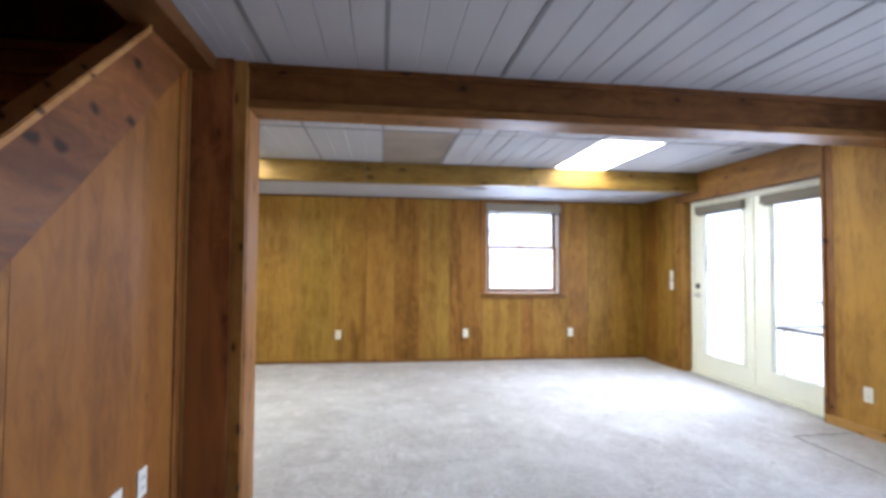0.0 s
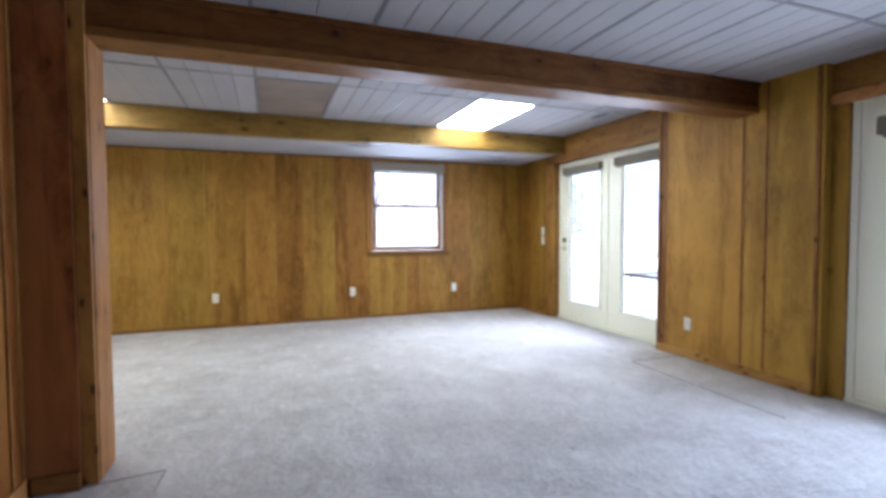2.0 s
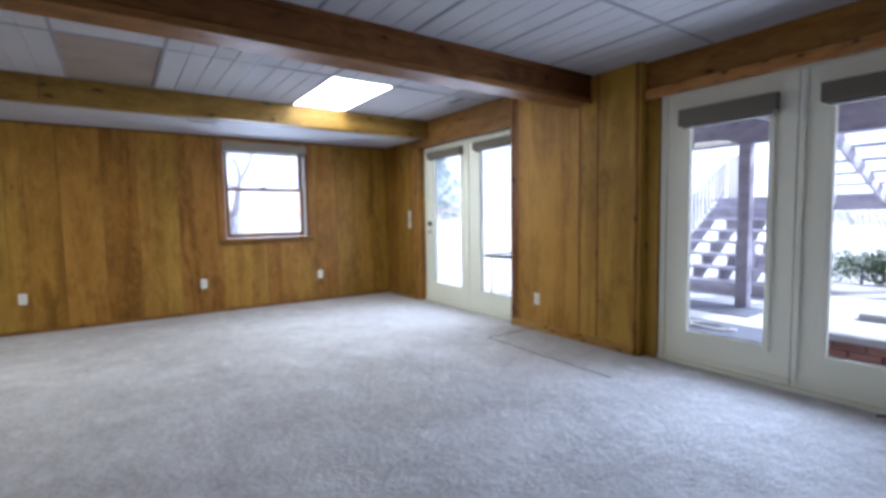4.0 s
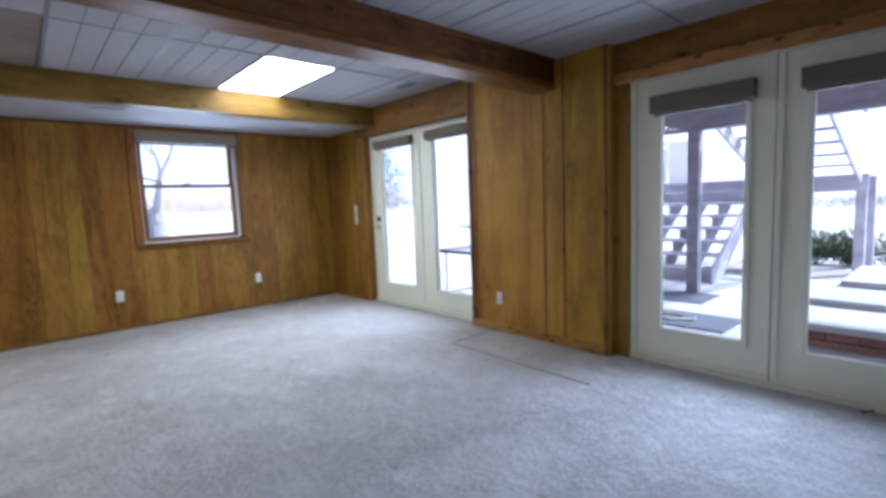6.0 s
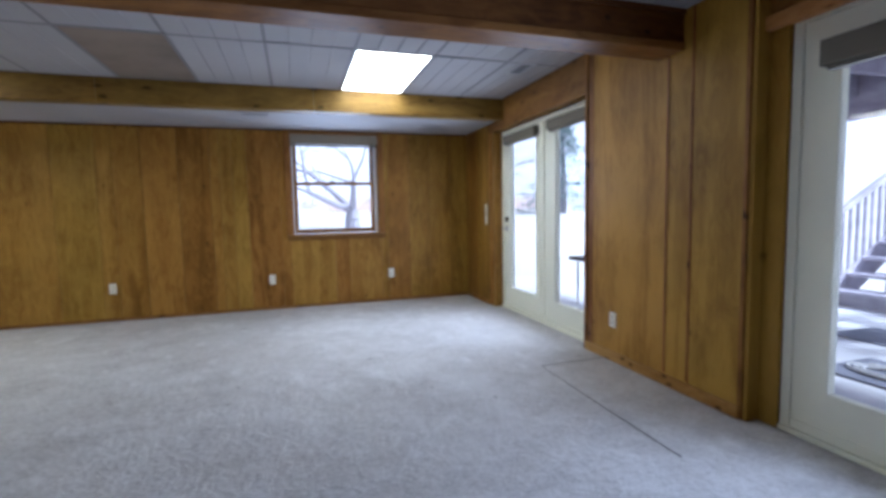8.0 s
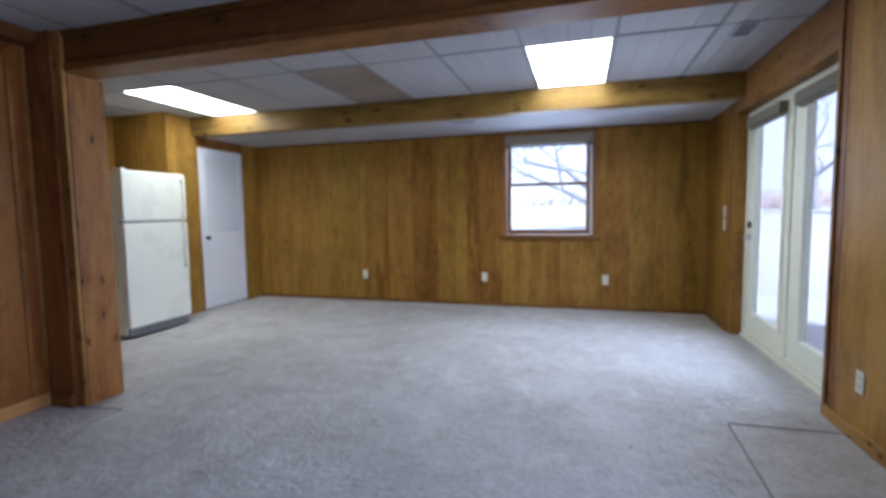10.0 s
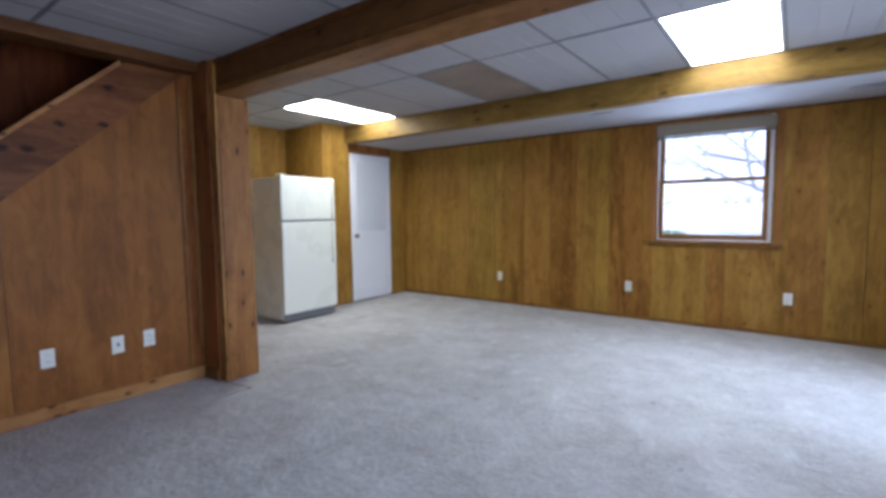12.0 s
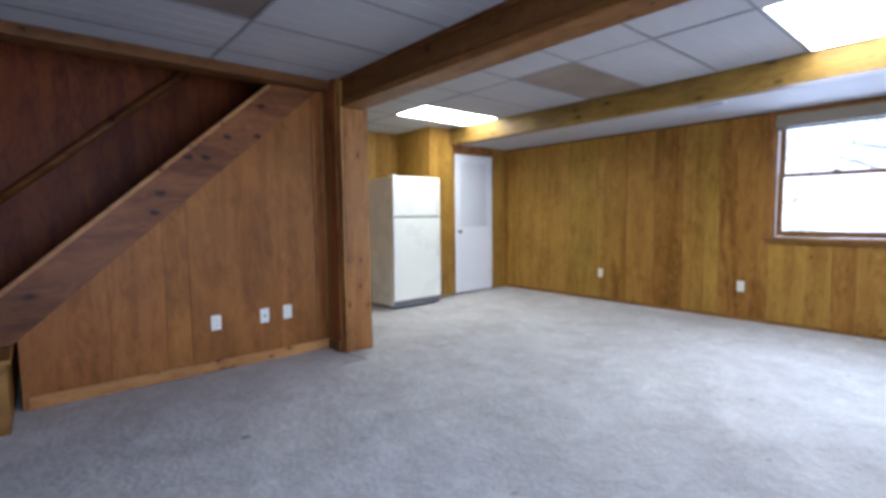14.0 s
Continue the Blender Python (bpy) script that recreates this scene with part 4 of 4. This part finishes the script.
part("refrigerator_door", boxes([(fx - 0.07, f0, 0.105, fx, f1, 1.153)], 0.016), M_FRIDGE, fr)
part("gasket", boxes([(fx - 0.076, f0 + 0.014, 0.12, fx - 0.069, f1 - 0.014, fz - 0.02)]), M_GREY, fr)
part("kick_grille", boxes([(fx - 0.06, f0 + 0.02, 0.02, fx - 0.035, f1 - 0.02, 0.098)], 0.004), M_GREY, fr, "dark grey kick grille")
for z0, z1, nm in ((1.18, 1.62, "freezer_handle"), (0.645, 1.14, "door_handle")):
    bm = boxes([(fx + 0.022, f1 - 0.075, z0, fx + 0.045, f1 - 0.04, z1), (fx - 0.002, f1 - 0.07, z0, fx + 0.024, f1 - 0.045, z0 + 0.05), (fx - 0.002, f1 - 0.07, z1 - 0.05, fx + 0.024, f1 - 0.045, z1)], 0.008)
    part(nm, bm, M_FRIDGE, fr)
part("hinge_cap", boxes([(fx - 0.11, f0 + 0.01, fz + 0.0, fx - 0.01, f0 + 0.06, fz + 0.018)], 0.005), M_FRIDGE, fr)
for y in (f0 + 0.06, f1 - 0.06):
    part("foot", tube(bmesh.new(), (fx - 0.1, y, 0), (fx - 0.1, y, 0.035), 0.022, n=12), M_GREY, fr)

# ---- outlets and switches ----


def outlet(at, turn, label, blank=False):
    o = thing("wall_outlet", at, label, "outlet", "wall outlets")
    pl = part("cover_plate", boxes([(-0.036, -0.007, -0.058, 0.036, 0, 0.058)], 0.003), M_PLASTIC, None)
    pl.parent = o
    for z in (-0.021, 0.021):
        if blank:
            break
        r = part("receptacle", boxes([(-0.017, -0.0095, z - 0.014, 0.017, -0.0065, z + 0.014)], 0.004), M_PLASTIC, None)
        r.parent = o
        sl = part("slot", boxes([(-0.008, -0.0105, z - 0.004, -0.0055, -0.009, z + 0.007), (0.0055, -0.0105, z - 0.004, 0.008, -0.009, z + 0.006)]), M_BLACK, None)
        sl.parent = r
    if blank:
        j = part("jack", boxes([(-0.009, -0.011, -0.010, 0.009, -0.006, 0.010)], 0.003), M_GREY, None)
        j.parent = o
    o.rotation_euler = (0, 0, radians(turn))
    return o


for x in (0.687, 2.382, 3.869):
    outlet((x, YF - 0.001, 0.37), 0, "ivory duplex outlet on the boarded window wall")
outlet((XR - 0.001, 2.747, 0.322), -90, "ivory duplex outlet between the garden doors")
outlet((XS + 0.001, 1.68, 0.385), 90, "ivory duplex outlet low on the stair wall")
outlet((XS + 0.001, 1.487, 0.38), 90, "ivory cable jack plate low on the stair wall", True)
outlet((XS + 0.001, 1.112, 0.38), 90, "ivory duplex outlet low on the stair wall")


def switch(at, turn, label):
    o = thing("light_switch", at, label, "light switch", "light switches")
    part("cover_plate", boxes([(-0.036, -0.007, -0.058, 0.036, 0, 0.058)], 0.003), M_PLASTIC).parent = o
    part("toggle", prism([(-0.019, -0.006), (-0.006, -0.008), (-0.006, 0.008), (-0.016, 0.004)], 0, -0.005, 0.005, 0.001), M_PLASTIC).parent = o
    o.rotation_euler = (0, 0, radians(turn))
    return o


switch((XR - 0.001, 5.21, 1.185), -90, "ivory toggle switch beside the far garden door")
switch((XR - 0.001, 5.21, 1.055), -90, "ivory toggle switch beside the far garden door, lower one")

# ---- litter ----
twig = thing("twig", (5.0, 0.13, 0), "short dark twig on the carpet by the garden door", "twig")
bm = tube(bmesh.new(), (4.965, 0.165, 0.012), (5.010, 0.130, 0.014), 0.006, 0.007, n=8)
tube(bm, (5.010, 0.130, 0.014), (5.035, 0.120, 0.012), 0.007, 0.004, n=8)
part("stem", bm, M_BRONZE, twig)

# ---- ceiling vents ----


def vent(at, w, l, label):
    o = thing("ceiling_vent", at, label, "vent", "ceiling vents")
    x, y, z = at
    part("frame", boxes([(x - w / 2, y - l / 2, z - 0.008, x - w / 2 + 0.02, y + l / 2, z), (x + w / 2 - 0.02, y - l / 2, z - 0.008, x + w / 2, y + l / 2, z), (x - w / 2 + 0.02, y - l / 2, z - 0.008, x + w / 2 - 0.02, y - l / 2 + 0.02, z), (x - w / 2 + 0.02, y + l / 2 - 0.02, z - 0.008, x + w / 2 - 0.02, y + l / 2, z)], 0.002), M_DRYWALL, o)
    k = 0
    while -w / 2 + 0.03 + k * 0.016 < w / 2 - 0.03:
        xx = x - w / 2 + 0.03 + k * 0.016
        part("slat", boxes([(xx, y - l / 2 + 0.02, z - 0.007, xx + 0.006, y + l / 2 - 0.02, z - 0.001)]), M_GREY, o)
        k += 1
    return o


vent((4.62, 3.60, ZC - 0.004), 0.15, 0.30, "grey slotted vent in the tiled ceiling")
vent((2.33, 5.02, ZS), 0.28, 0.11, "small white register in the low ceiling")
vent((4.32, 5.33, ZS), 0.28, 0.11, "small white register in the low ceiling, near the garden door")

# ---- outside ----


def rise(x, y):
    """Height of the lawn: level by the house, rising beyond the window side."""
    f = min(max((y - 8.0) / 8.0, 0.0), 1.0)
    return -0.25 + 1.05 * f * f * (3 - 2 * f) + max(0.0, (y - 16) * 0.03) + 0.03 * math.sin(x * 0.7) * math.cos(y * 0.5)


bm = bmesh.new()
bmesh.ops.create_grid(bm, x_segments=110, y_segments=110, size=0.5, matrix=Matrix.Translation((10, 20, 0)) @ Matrix.Diagonal((260, 260, 1, 1)))
for v in bm.verts:
    v.co.z = rise(v.co.x, v.co.y) - (0.3 if -3 < v.co.x < 9.6 and -5 < v.co.y < 7.5 else 0)
g = setting("ground", bm, M_GROUND, "pale winter lawn rising behind the house", "lawn")
setting("pavement_patio", boxes([(XW + 0.13, -3.5, -0.5, 9.9, 7.6, -0.06)], 0.02), M_PATIO, "pale concrete patio", "patio")
setting("ground_gravel", boxes([(9.91, -3.0, -0.4, 12.0, 4.2, -0.14)], 0.03), M_GRAVEL, "gravel bed beyond the patio", "gravel bed")

ZD = 2.22
deck = thing("deck", (7, 0, ZD), "weathered wooden deck overhead on square posts", "deck")
for k in range(12):
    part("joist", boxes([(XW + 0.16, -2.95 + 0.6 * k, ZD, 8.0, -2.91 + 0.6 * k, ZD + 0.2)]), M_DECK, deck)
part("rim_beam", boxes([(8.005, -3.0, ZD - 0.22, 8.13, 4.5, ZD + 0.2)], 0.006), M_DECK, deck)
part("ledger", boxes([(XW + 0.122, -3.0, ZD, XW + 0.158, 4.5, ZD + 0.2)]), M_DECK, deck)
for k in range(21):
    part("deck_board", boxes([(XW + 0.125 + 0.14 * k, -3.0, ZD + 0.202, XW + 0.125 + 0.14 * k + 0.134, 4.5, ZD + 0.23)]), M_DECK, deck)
for y in (2.10, -2.7):
    part("post", boxes([(8.0, y, -0.06, 8.13, y + 0.14, ZD - 0.222)], 0.008), M_DECK, deck)

# lower flight, up to the landing
steps = thing("garden_stairs", (10, 2.8, -0.06), "weathered open stairs with a slatted railing, rising from the patio", "garden stairs")
N, RISE, RUN, SX, SYA, SYB = 8, 0.185, 0.27, 8.95, 2.25, 3.80
for k in range(N):
    x, z = SX + RUN * k, -0.06 + RISE * (k + 1)
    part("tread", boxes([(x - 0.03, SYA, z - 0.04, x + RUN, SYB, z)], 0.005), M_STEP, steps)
    if k in (0, 6, 7):
        part("riser", boxes([(x, SYA + 0.02, z - RISE + (0.004 if k else 0.0), x + 0.02, SYB - 0.02, z - 0.041)]), M_STEP, steps)
for y in (SYA + 0.34, SYA + 0.74, SYA + 1.14):
    saw = [(SX + 0.03, -0.06)]
    for k in range(N):
        z = -0.06 + RISE * (k + 1) - 0.042
        saw += [(SX + 0.03 + RUN * k, z), (SX + 0.03 + RUN * (k + 1), z)]
    saw += [(SX + N * RUN, -0.06 + N * RISE - 0.30), (SX + 0.32, -0.06)]
    part("carriage", prism(saw, 1, y, y + 0.04), M_STEP, steps, "notched carriage board under the treads")
for y in (SYA - 0.045, SYB + 0.005):
    part("stringer", prism([(SX - 0.1, -0.06), (SX + 0.25, -0.06), (SX + N * RUN, -0.06 + N * RISE - 0.2), (SX + N * RUN, -0.06 + N * RISE + 0.06), (SX - 0.1, 0.12)], 1, y, y + 0.04), M_STEP, steps)
zl = -0.06 + N * RISE
xe = SX + N * RUN
slope = RISE / RUN
part("rail", prism([(SX, 0.97), (xe, 2.12), (xe, 2.20), (SX, 1.05)], 1, SYB, SYB + 0.06), M_STEP, steps)
k = 0
while k * 0.13 < N * RUN - 0.04:
    x = SX + 0.03 + k * 0.13
    z = 0.12 + (x - SX) * slope
    part("baluster", boxes([(x, SYB + 0.012, z, x + 0.035, SYB + 0.048, 0.98 + (x - SX) * 1.15 / (N * RUN))]), M_STEP, steps)
    k += 1
part("newel", boxes([(SX - 0.09, SYB - 0.015, -0.06, SX - 0.001, SYB + 0.075, 1.08)], 0.006), M_STEP, steps)
part("landing", boxes([(xe, 0.85, zl - 0.04, xe + 1.3, 4.62, zl)], 0.005), M_STEP, steps)
part("landing_beam", boxes([(xe + 0.02, 0.85, zl - 0.26, xe + 0.07, SYA - 0.05, zl - 0.041)], 0.005), M_STEP, steps)
part("landing_wall", boxes([(xe + 1.22, 3.88, zl + 0.001, xe + 1.26, 4.58, zl + 0.92)], 0.005), M_RISER, steps, "pale boarded guard at the landing")
part("corner_post", boxes([(xe + 0.0, SYB + 0.0, zl + 0.001, xe + 0.09, SYB + 0.08, zl + 0.80)], 0.005), M_STEP, steps)
for x, y in ((xe + 0.08, 0.87), (xe + 1.1, 0.87), (xe + 1.1, SYB - 0.1)):
    part("landing_post", boxes([(x, y, -0.3, x + 0.13, y + 0.13, zl - 0.042)], 0.005), M_STEP, steps)
# upper flight, back to the deck
up = thing("upper_stairs", (9.6, 1.5, zl), "open-tread wooden flight from the landing up to the deck", "garden stairs")
NU, top = 7, ZD + 0.23
ru, rz = (xe - 8.13) / NU, (top - zl) / NU
for k in range(NU):
    x, z = xe - ru * (k + 1), zl + rz * (k + 1)
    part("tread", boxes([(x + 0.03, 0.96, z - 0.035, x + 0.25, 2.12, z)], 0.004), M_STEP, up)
for y in (0.92, 1.5, 2.1):
    part("stringer", prism([(xe, zl - 0.18), (xe, zl + 0.02), (8.14, top - 0.005), (8.14, top - 0.22)], 1, y, y + 0.038), M_STEP, up)
part("rail", prism([(xe, zl + 0.88), (xe, zl + 0.96), (8.14, top + 0.95), (8.14, top + 0.87)], 1, 0.90, 0.94), M_STEP, up)

for x, y, l, w, lab in ((6.65, 1.75, 0.95, 0.62, "dark rubber doormat on the patio"), (7.75, 2.35, 1.0, 0.62, "dark rubber mat at the foot of the garden stairs")):
    mat_ob = thing("door_mat", (x, y, -0.06), lab, "door mat", "patio mats")
    part("mat", boxes([(x - w / 2, y - l / 2, -0.0595, x + w / 2, y + l / 2, -0.045)], 0.006), M_MAT, mat_ob)
hose = thing("garden_hose", (6.6, 1.85, -0.045), "pale coiled hose lying on the dark mat", "hose")
bm = bmesh.new()
last = None
for i in range(90):
    a = i * 0.22
    r = 0.10 + 0.0011 * i
    p = Vector((6.62 + r * math.cos(a) * 0.8, 1.9 + r * math.sin(a) * 1.5, -0.033 + 0.004 * math.sin(i)))
    if last:
        tube(bm, last, p, 0.011, n=6)
    last = p
part("coil", bm, M_PATIO, hose)

# brick garden step with concrete slabs
gs = thing("brick_step", (7, 0.2, -0.06), "low red-brick garden step with pale concrete slabs", "garden step")
part("core", boxes([(6.455, -1.2, -0.06, 9.2, 0.86, 0.10)]), M_BRICK, gs)
bw, bh = 0.205, 0.056
me = None
for r in range(3):
    for c in range(10):
        y0 = 0.89 - (c + 1) * (bw + 0.010) + (0.1 if r % 2 else 0)
        y1 = min(y0 + bw, 0.89)
        y0 = max(y0, -1.2)
        if y1 - y0 < 0.03:
            continue
        part("brick", boxes([(6.40, y0, -0.055 + r * 0.066, 6.454, y1, -0.055 + r * 0.066 + bh)], 0.004), M_BRICK, gs)
for (x0, y1, z) in ((6.37, 0.92, 0.141), (7.15, 0.80, 0.205), (7.95, 0.68, 0.27)):
    part("slab", boxes([(x0, -1.25, z - 0.062 if x0 < 7 else z - 0.10, x0 + 1.3, y1, z)], 0.012), M_PATIO, gs, "pale concrete slab")


def leaves(bm, centre, size, n, leaf, rng):
    for _ in range(n):
        d = Vector((rng.gauss(0, 1), rng.gauss(0, 1), rng.gauss(0, 1))).normalized() * (rng.random() ** 0.4)
        p = Vector(centre) + Vector((d.x * size[0], d.y * size[1], d.z * size[2]))
        u = Vector((rng.gauss(0, 1), rng.gauss(0, 1), rng.gauss(0, 1))).normalized()
        w = u.orthogonal().normalized()
        l = leaf * (0.6 + 0.8 * rng.random())
        bm.faces.new([bm.verts.new(p + u * l), bm.verts.new(p + w * l * 0.45), bm.verts.new(p - u * l), bm.verts.new(p - w * l * 0.45)])


rng = random.Random(4)
for i in range(6):
    y = -2.4 + i * 0.92
    h = thing("hedge", (13.0, y, -0.25), "clipped evergreen hedge beyond the gravel", "hedge", "hedge plants")
    bm = bmesh.new()
    for _ in range(9):
        leaves(bm, (13.0 + rng.uniform(-0.25, 0.25), y + rng.uniform(-0.4, 0.4), 0.08 + rng.uniform(-0.08, 0.14)), (0.34, 0.34, 0.28), 260, 0.035, rng)
    part("foliage", bm, M_HEDGE, h)
    part("stem", tube(bmesh.new(), (13.0, y, -0.3), (13.0, y, 0.1), 0.03, n=8), M_BARK, h)


def limb(bm, a, b, r0, r1, n):
    """A tapered piece of branch, open at its ends, where the next piece meets it."""
    q = (b - a).to_track_quat("Z", "Y").to_matrix()
    rings = [[bm.verts.new(c + q @ Vector((r * math.cos(2 * math.pi * i / n), r * math.sin(2 * math.pi * i / n), 0))) for i in range(n)] for c, r in ((a, r0), (b, r1))]
    for i in range(n):
        bm.faces.new((rings[0][i], rings[0][(i + 1) % n], rings[1][(i + 1) % n], rings[1][i]))


def bare_tree(at, height, seed, label, lean=(0, 0), spread=0.75, depth=6, bole=0.24):
    rng = random.Random(seed)
    t = thing("tree", at, label, "tree", "bare garden trees")
    trunk, crown = bmesh.new(), bmesh.new()

    def grow(p, d, l, r, lev):
        bm = trunk if lev < 1 else crown
        q = p
        for _ in range(3):
            d2 = (d + Vector((rng.gauss(0, 0.10), rng.gauss(0, 0.10), rng.gauss(0, 0.05)))).normalized()
            e = q + d2 * l / 3
            limb(bm, q, e, r, r * 0.88, 10 if lev < 2 else 4)
            q, d, r = e, d2, r * 0.88
        if lev >= depth:
            return
        for _ in range(3 if lev < 4 else 2):
            side = Vector((rng.gauss(0, 1), rng.gauss(0, 1), rng.gauss(0, 0.35))).normalized()
            grow(q, (d + side * spread * (1.0 if lev else 1.7) * (0.8 + 0.4 * rng.random())).normalized(), (l if lev else height * 0.25) * (0.66 + 0.22 * rng.random()), r * (0.66 if lev else 0.56), lev + 1)

    grow(Vector(at), Vector((lean[0], lean[1], 1)).normalized(), height * bole, height * 0.033, 0)
    part("trunk", trunk, M_BARK, t)
    part("crown", crown, M_BARK, t, "bare spreading branches")
    return t


bare_tree((4.35, 14.2, 0.42), 8.4, 11, "bare gnarled tree seen through the window", (0.16, 0.0), 1.1, 7, 0.10)
bare_tree((-1.5, 22.0, 0.8), 7.0, 5, "tall bare tree far up the lawn", (0, 0), 0.8)
bare_tree((14.0, 26.0, 0.9), 7.5, 8, "tall bare tree beside the far brush", (0, 0), 0.8)


def conifer(at, height, radius, label, seed):
    rng = random.Random(seed)
    t = thing("evergreen", at, label, "evergreen tree", "evergreens")
    part("trunk", tube(bmesh.new(), at, (at[0], at[1], at[2] + height * 0.9), radius * 0.09, 0.02, n=8), M_BARK, t)
    bm = bmesh.new()
    for i in range(60):
        f = i / 60
        a = i * 2.4
        r = radius * (1 - f) * (0.75 + 0.4 * rng.random())
        leaves(bm, (at[0] + r * 0.6 * math.cos(a), at[1] + r * 0.6 * math.sin(a), at[2] + height * (0.06 + 0.92 * f)), (r * 0.5 + 0.08, r * 0.5 + 0.08, height * 0.03 + 0.04), 90, 0.09 if height > 2 else 0.04, rng)
    part("foliage", bm, M_NEEDLE, t)
    return t


conifer((15.5, 20.5, 0.7), 6.0, 2.2, "blue-green conifer beyond the patio", 3)
conifer((15.5, 11.0, 0.2), 2.2, 1.0, "small evergreen out on the lawn", 6)
shrub = thing("shrub", (1.5, 12.2, 0.28), "small round evergreen shrub below the window", "shrub")
bm = bmesh.new()
rng = random.Random(9)
for _ in range(14):
    leaves(bm, (1.5 + rng.uniform(-0.3, 0.3), 12.2 + rng.uniform(-0.3, 0.3), 0.52 + rng.uniform(-0.16, 0.12)), (0.24, 0.24, 0.17), 160, 0.035, rng)
part("foliage", bm, M_HEDGE, shrub)
part("stem", tube(bmesh.new(), (1.5, 12.2, 0.2), (1.5, 12.2, 0.5), 0.025, n=8), M_BARK, shrub)

# reddish thicket behind the trees
bm = bmesh.new()
rng = random.Random(33)
for i in range(170):
    p = Vector((rng.uniform(5, 28), rng.uniform(27, 36), 0))
    z0 = rise(p.x, p.y)
    for _ in range(26):
        q = p + Vector((rng.gauss(0, 0.9), rng.gauss(0, 0.5), 0))
        tip = q + Vector((rng.gauss(0, 0.7), rng.gauss(0, 0.7), 0))
        s = Vector((0.014, 0.008, 0))
        q.z, tip.z = z0 - 0.2, z0 + rng.uniform(0.2, 1.1)
        bm.faces.new([bm.verts.new(q - s), bm.verts.new(q + s), bm.verts.new(tip + s * 0.4), bm.verts.new(tip - s * 0.4)])
tagged(part("thicket", bm, M_THICKET), "reddish leafless thicket across the lawn", "thicket", kind="stuff")

# far brush at the edge of the lawn
bm = bmesh.new()
rng = random.Random(21)
for i in range(420):
    a = rng.uniform(-1.2, 2.4)
    d = rng.uniform(42, 60)
    p = Vector((3 + d * math.sin(a), d * math.cos(a), 0))
    z0 = rise(p.x, p.y)
    for _ in range(14):
        q = p + Vector((rng.gauss(0, 1.3), rng.gauss(0, 1.3), 0))
        tip = q + Vector((rng.gauss(0, 0.8), rng.gauss(0, 0.8), rng.uniform(0.2, 0.9)))
        s = Vector((0.09, 0.05, 0))
        q.z, tip.z = z0 - 0.3, z0 + tip.z
        bm.faces.new([bm.verts.new(q - s), bm.verts.new(q + s), bm.verts.new(tip + s * 0.4), bm.verts.new(tip - s * 0.4)])
tagged(part("brush", bm, M_BRUSH), "pale leafless brush along the far edge of the lawn", "brush", kind="stuff")

tb = thing("patio_table", (5.95, 3.75, -0.06), "slim metal patio table standing outside the garden door", "patio table")
part("tabletop", boxes([(5.55, 3.25, 0.625, 6.35, 4.25, 0.645)], 0.006), M_GLASS, tb, "clear glass top")
part("rim", boxes([(5.53, 3.23, 0.615, 5.549, 4.27, 0.65), (6.351, 3.23, 0.615, 6.37, 4.27, 0.65), (5.5495, 3.23, 0.615, 6.3505, 3.249, 0.65), (5.5495, 4.251, 0.615, 6.3505, 4.27, 0.65)], 0.004), M_BRONZE, tb, "dark metal rim")
for x, y in ((5.6, 3.3), (6.3, 3.3), (5.6, 4.2), (6.3, 4.2)):
    part("leg", tube(bmesh.new(), (x, y, -0.06), (x, y, 0.614), 0.013, n=10), M_VINYL, tb)
for y in (3.3, 4.2):
    part("stretcher", tube(bmesh.new(), (5.6, y, 0.1), (6.3, y, 0.1), 0.01, n=10), M_VINYL, tb)
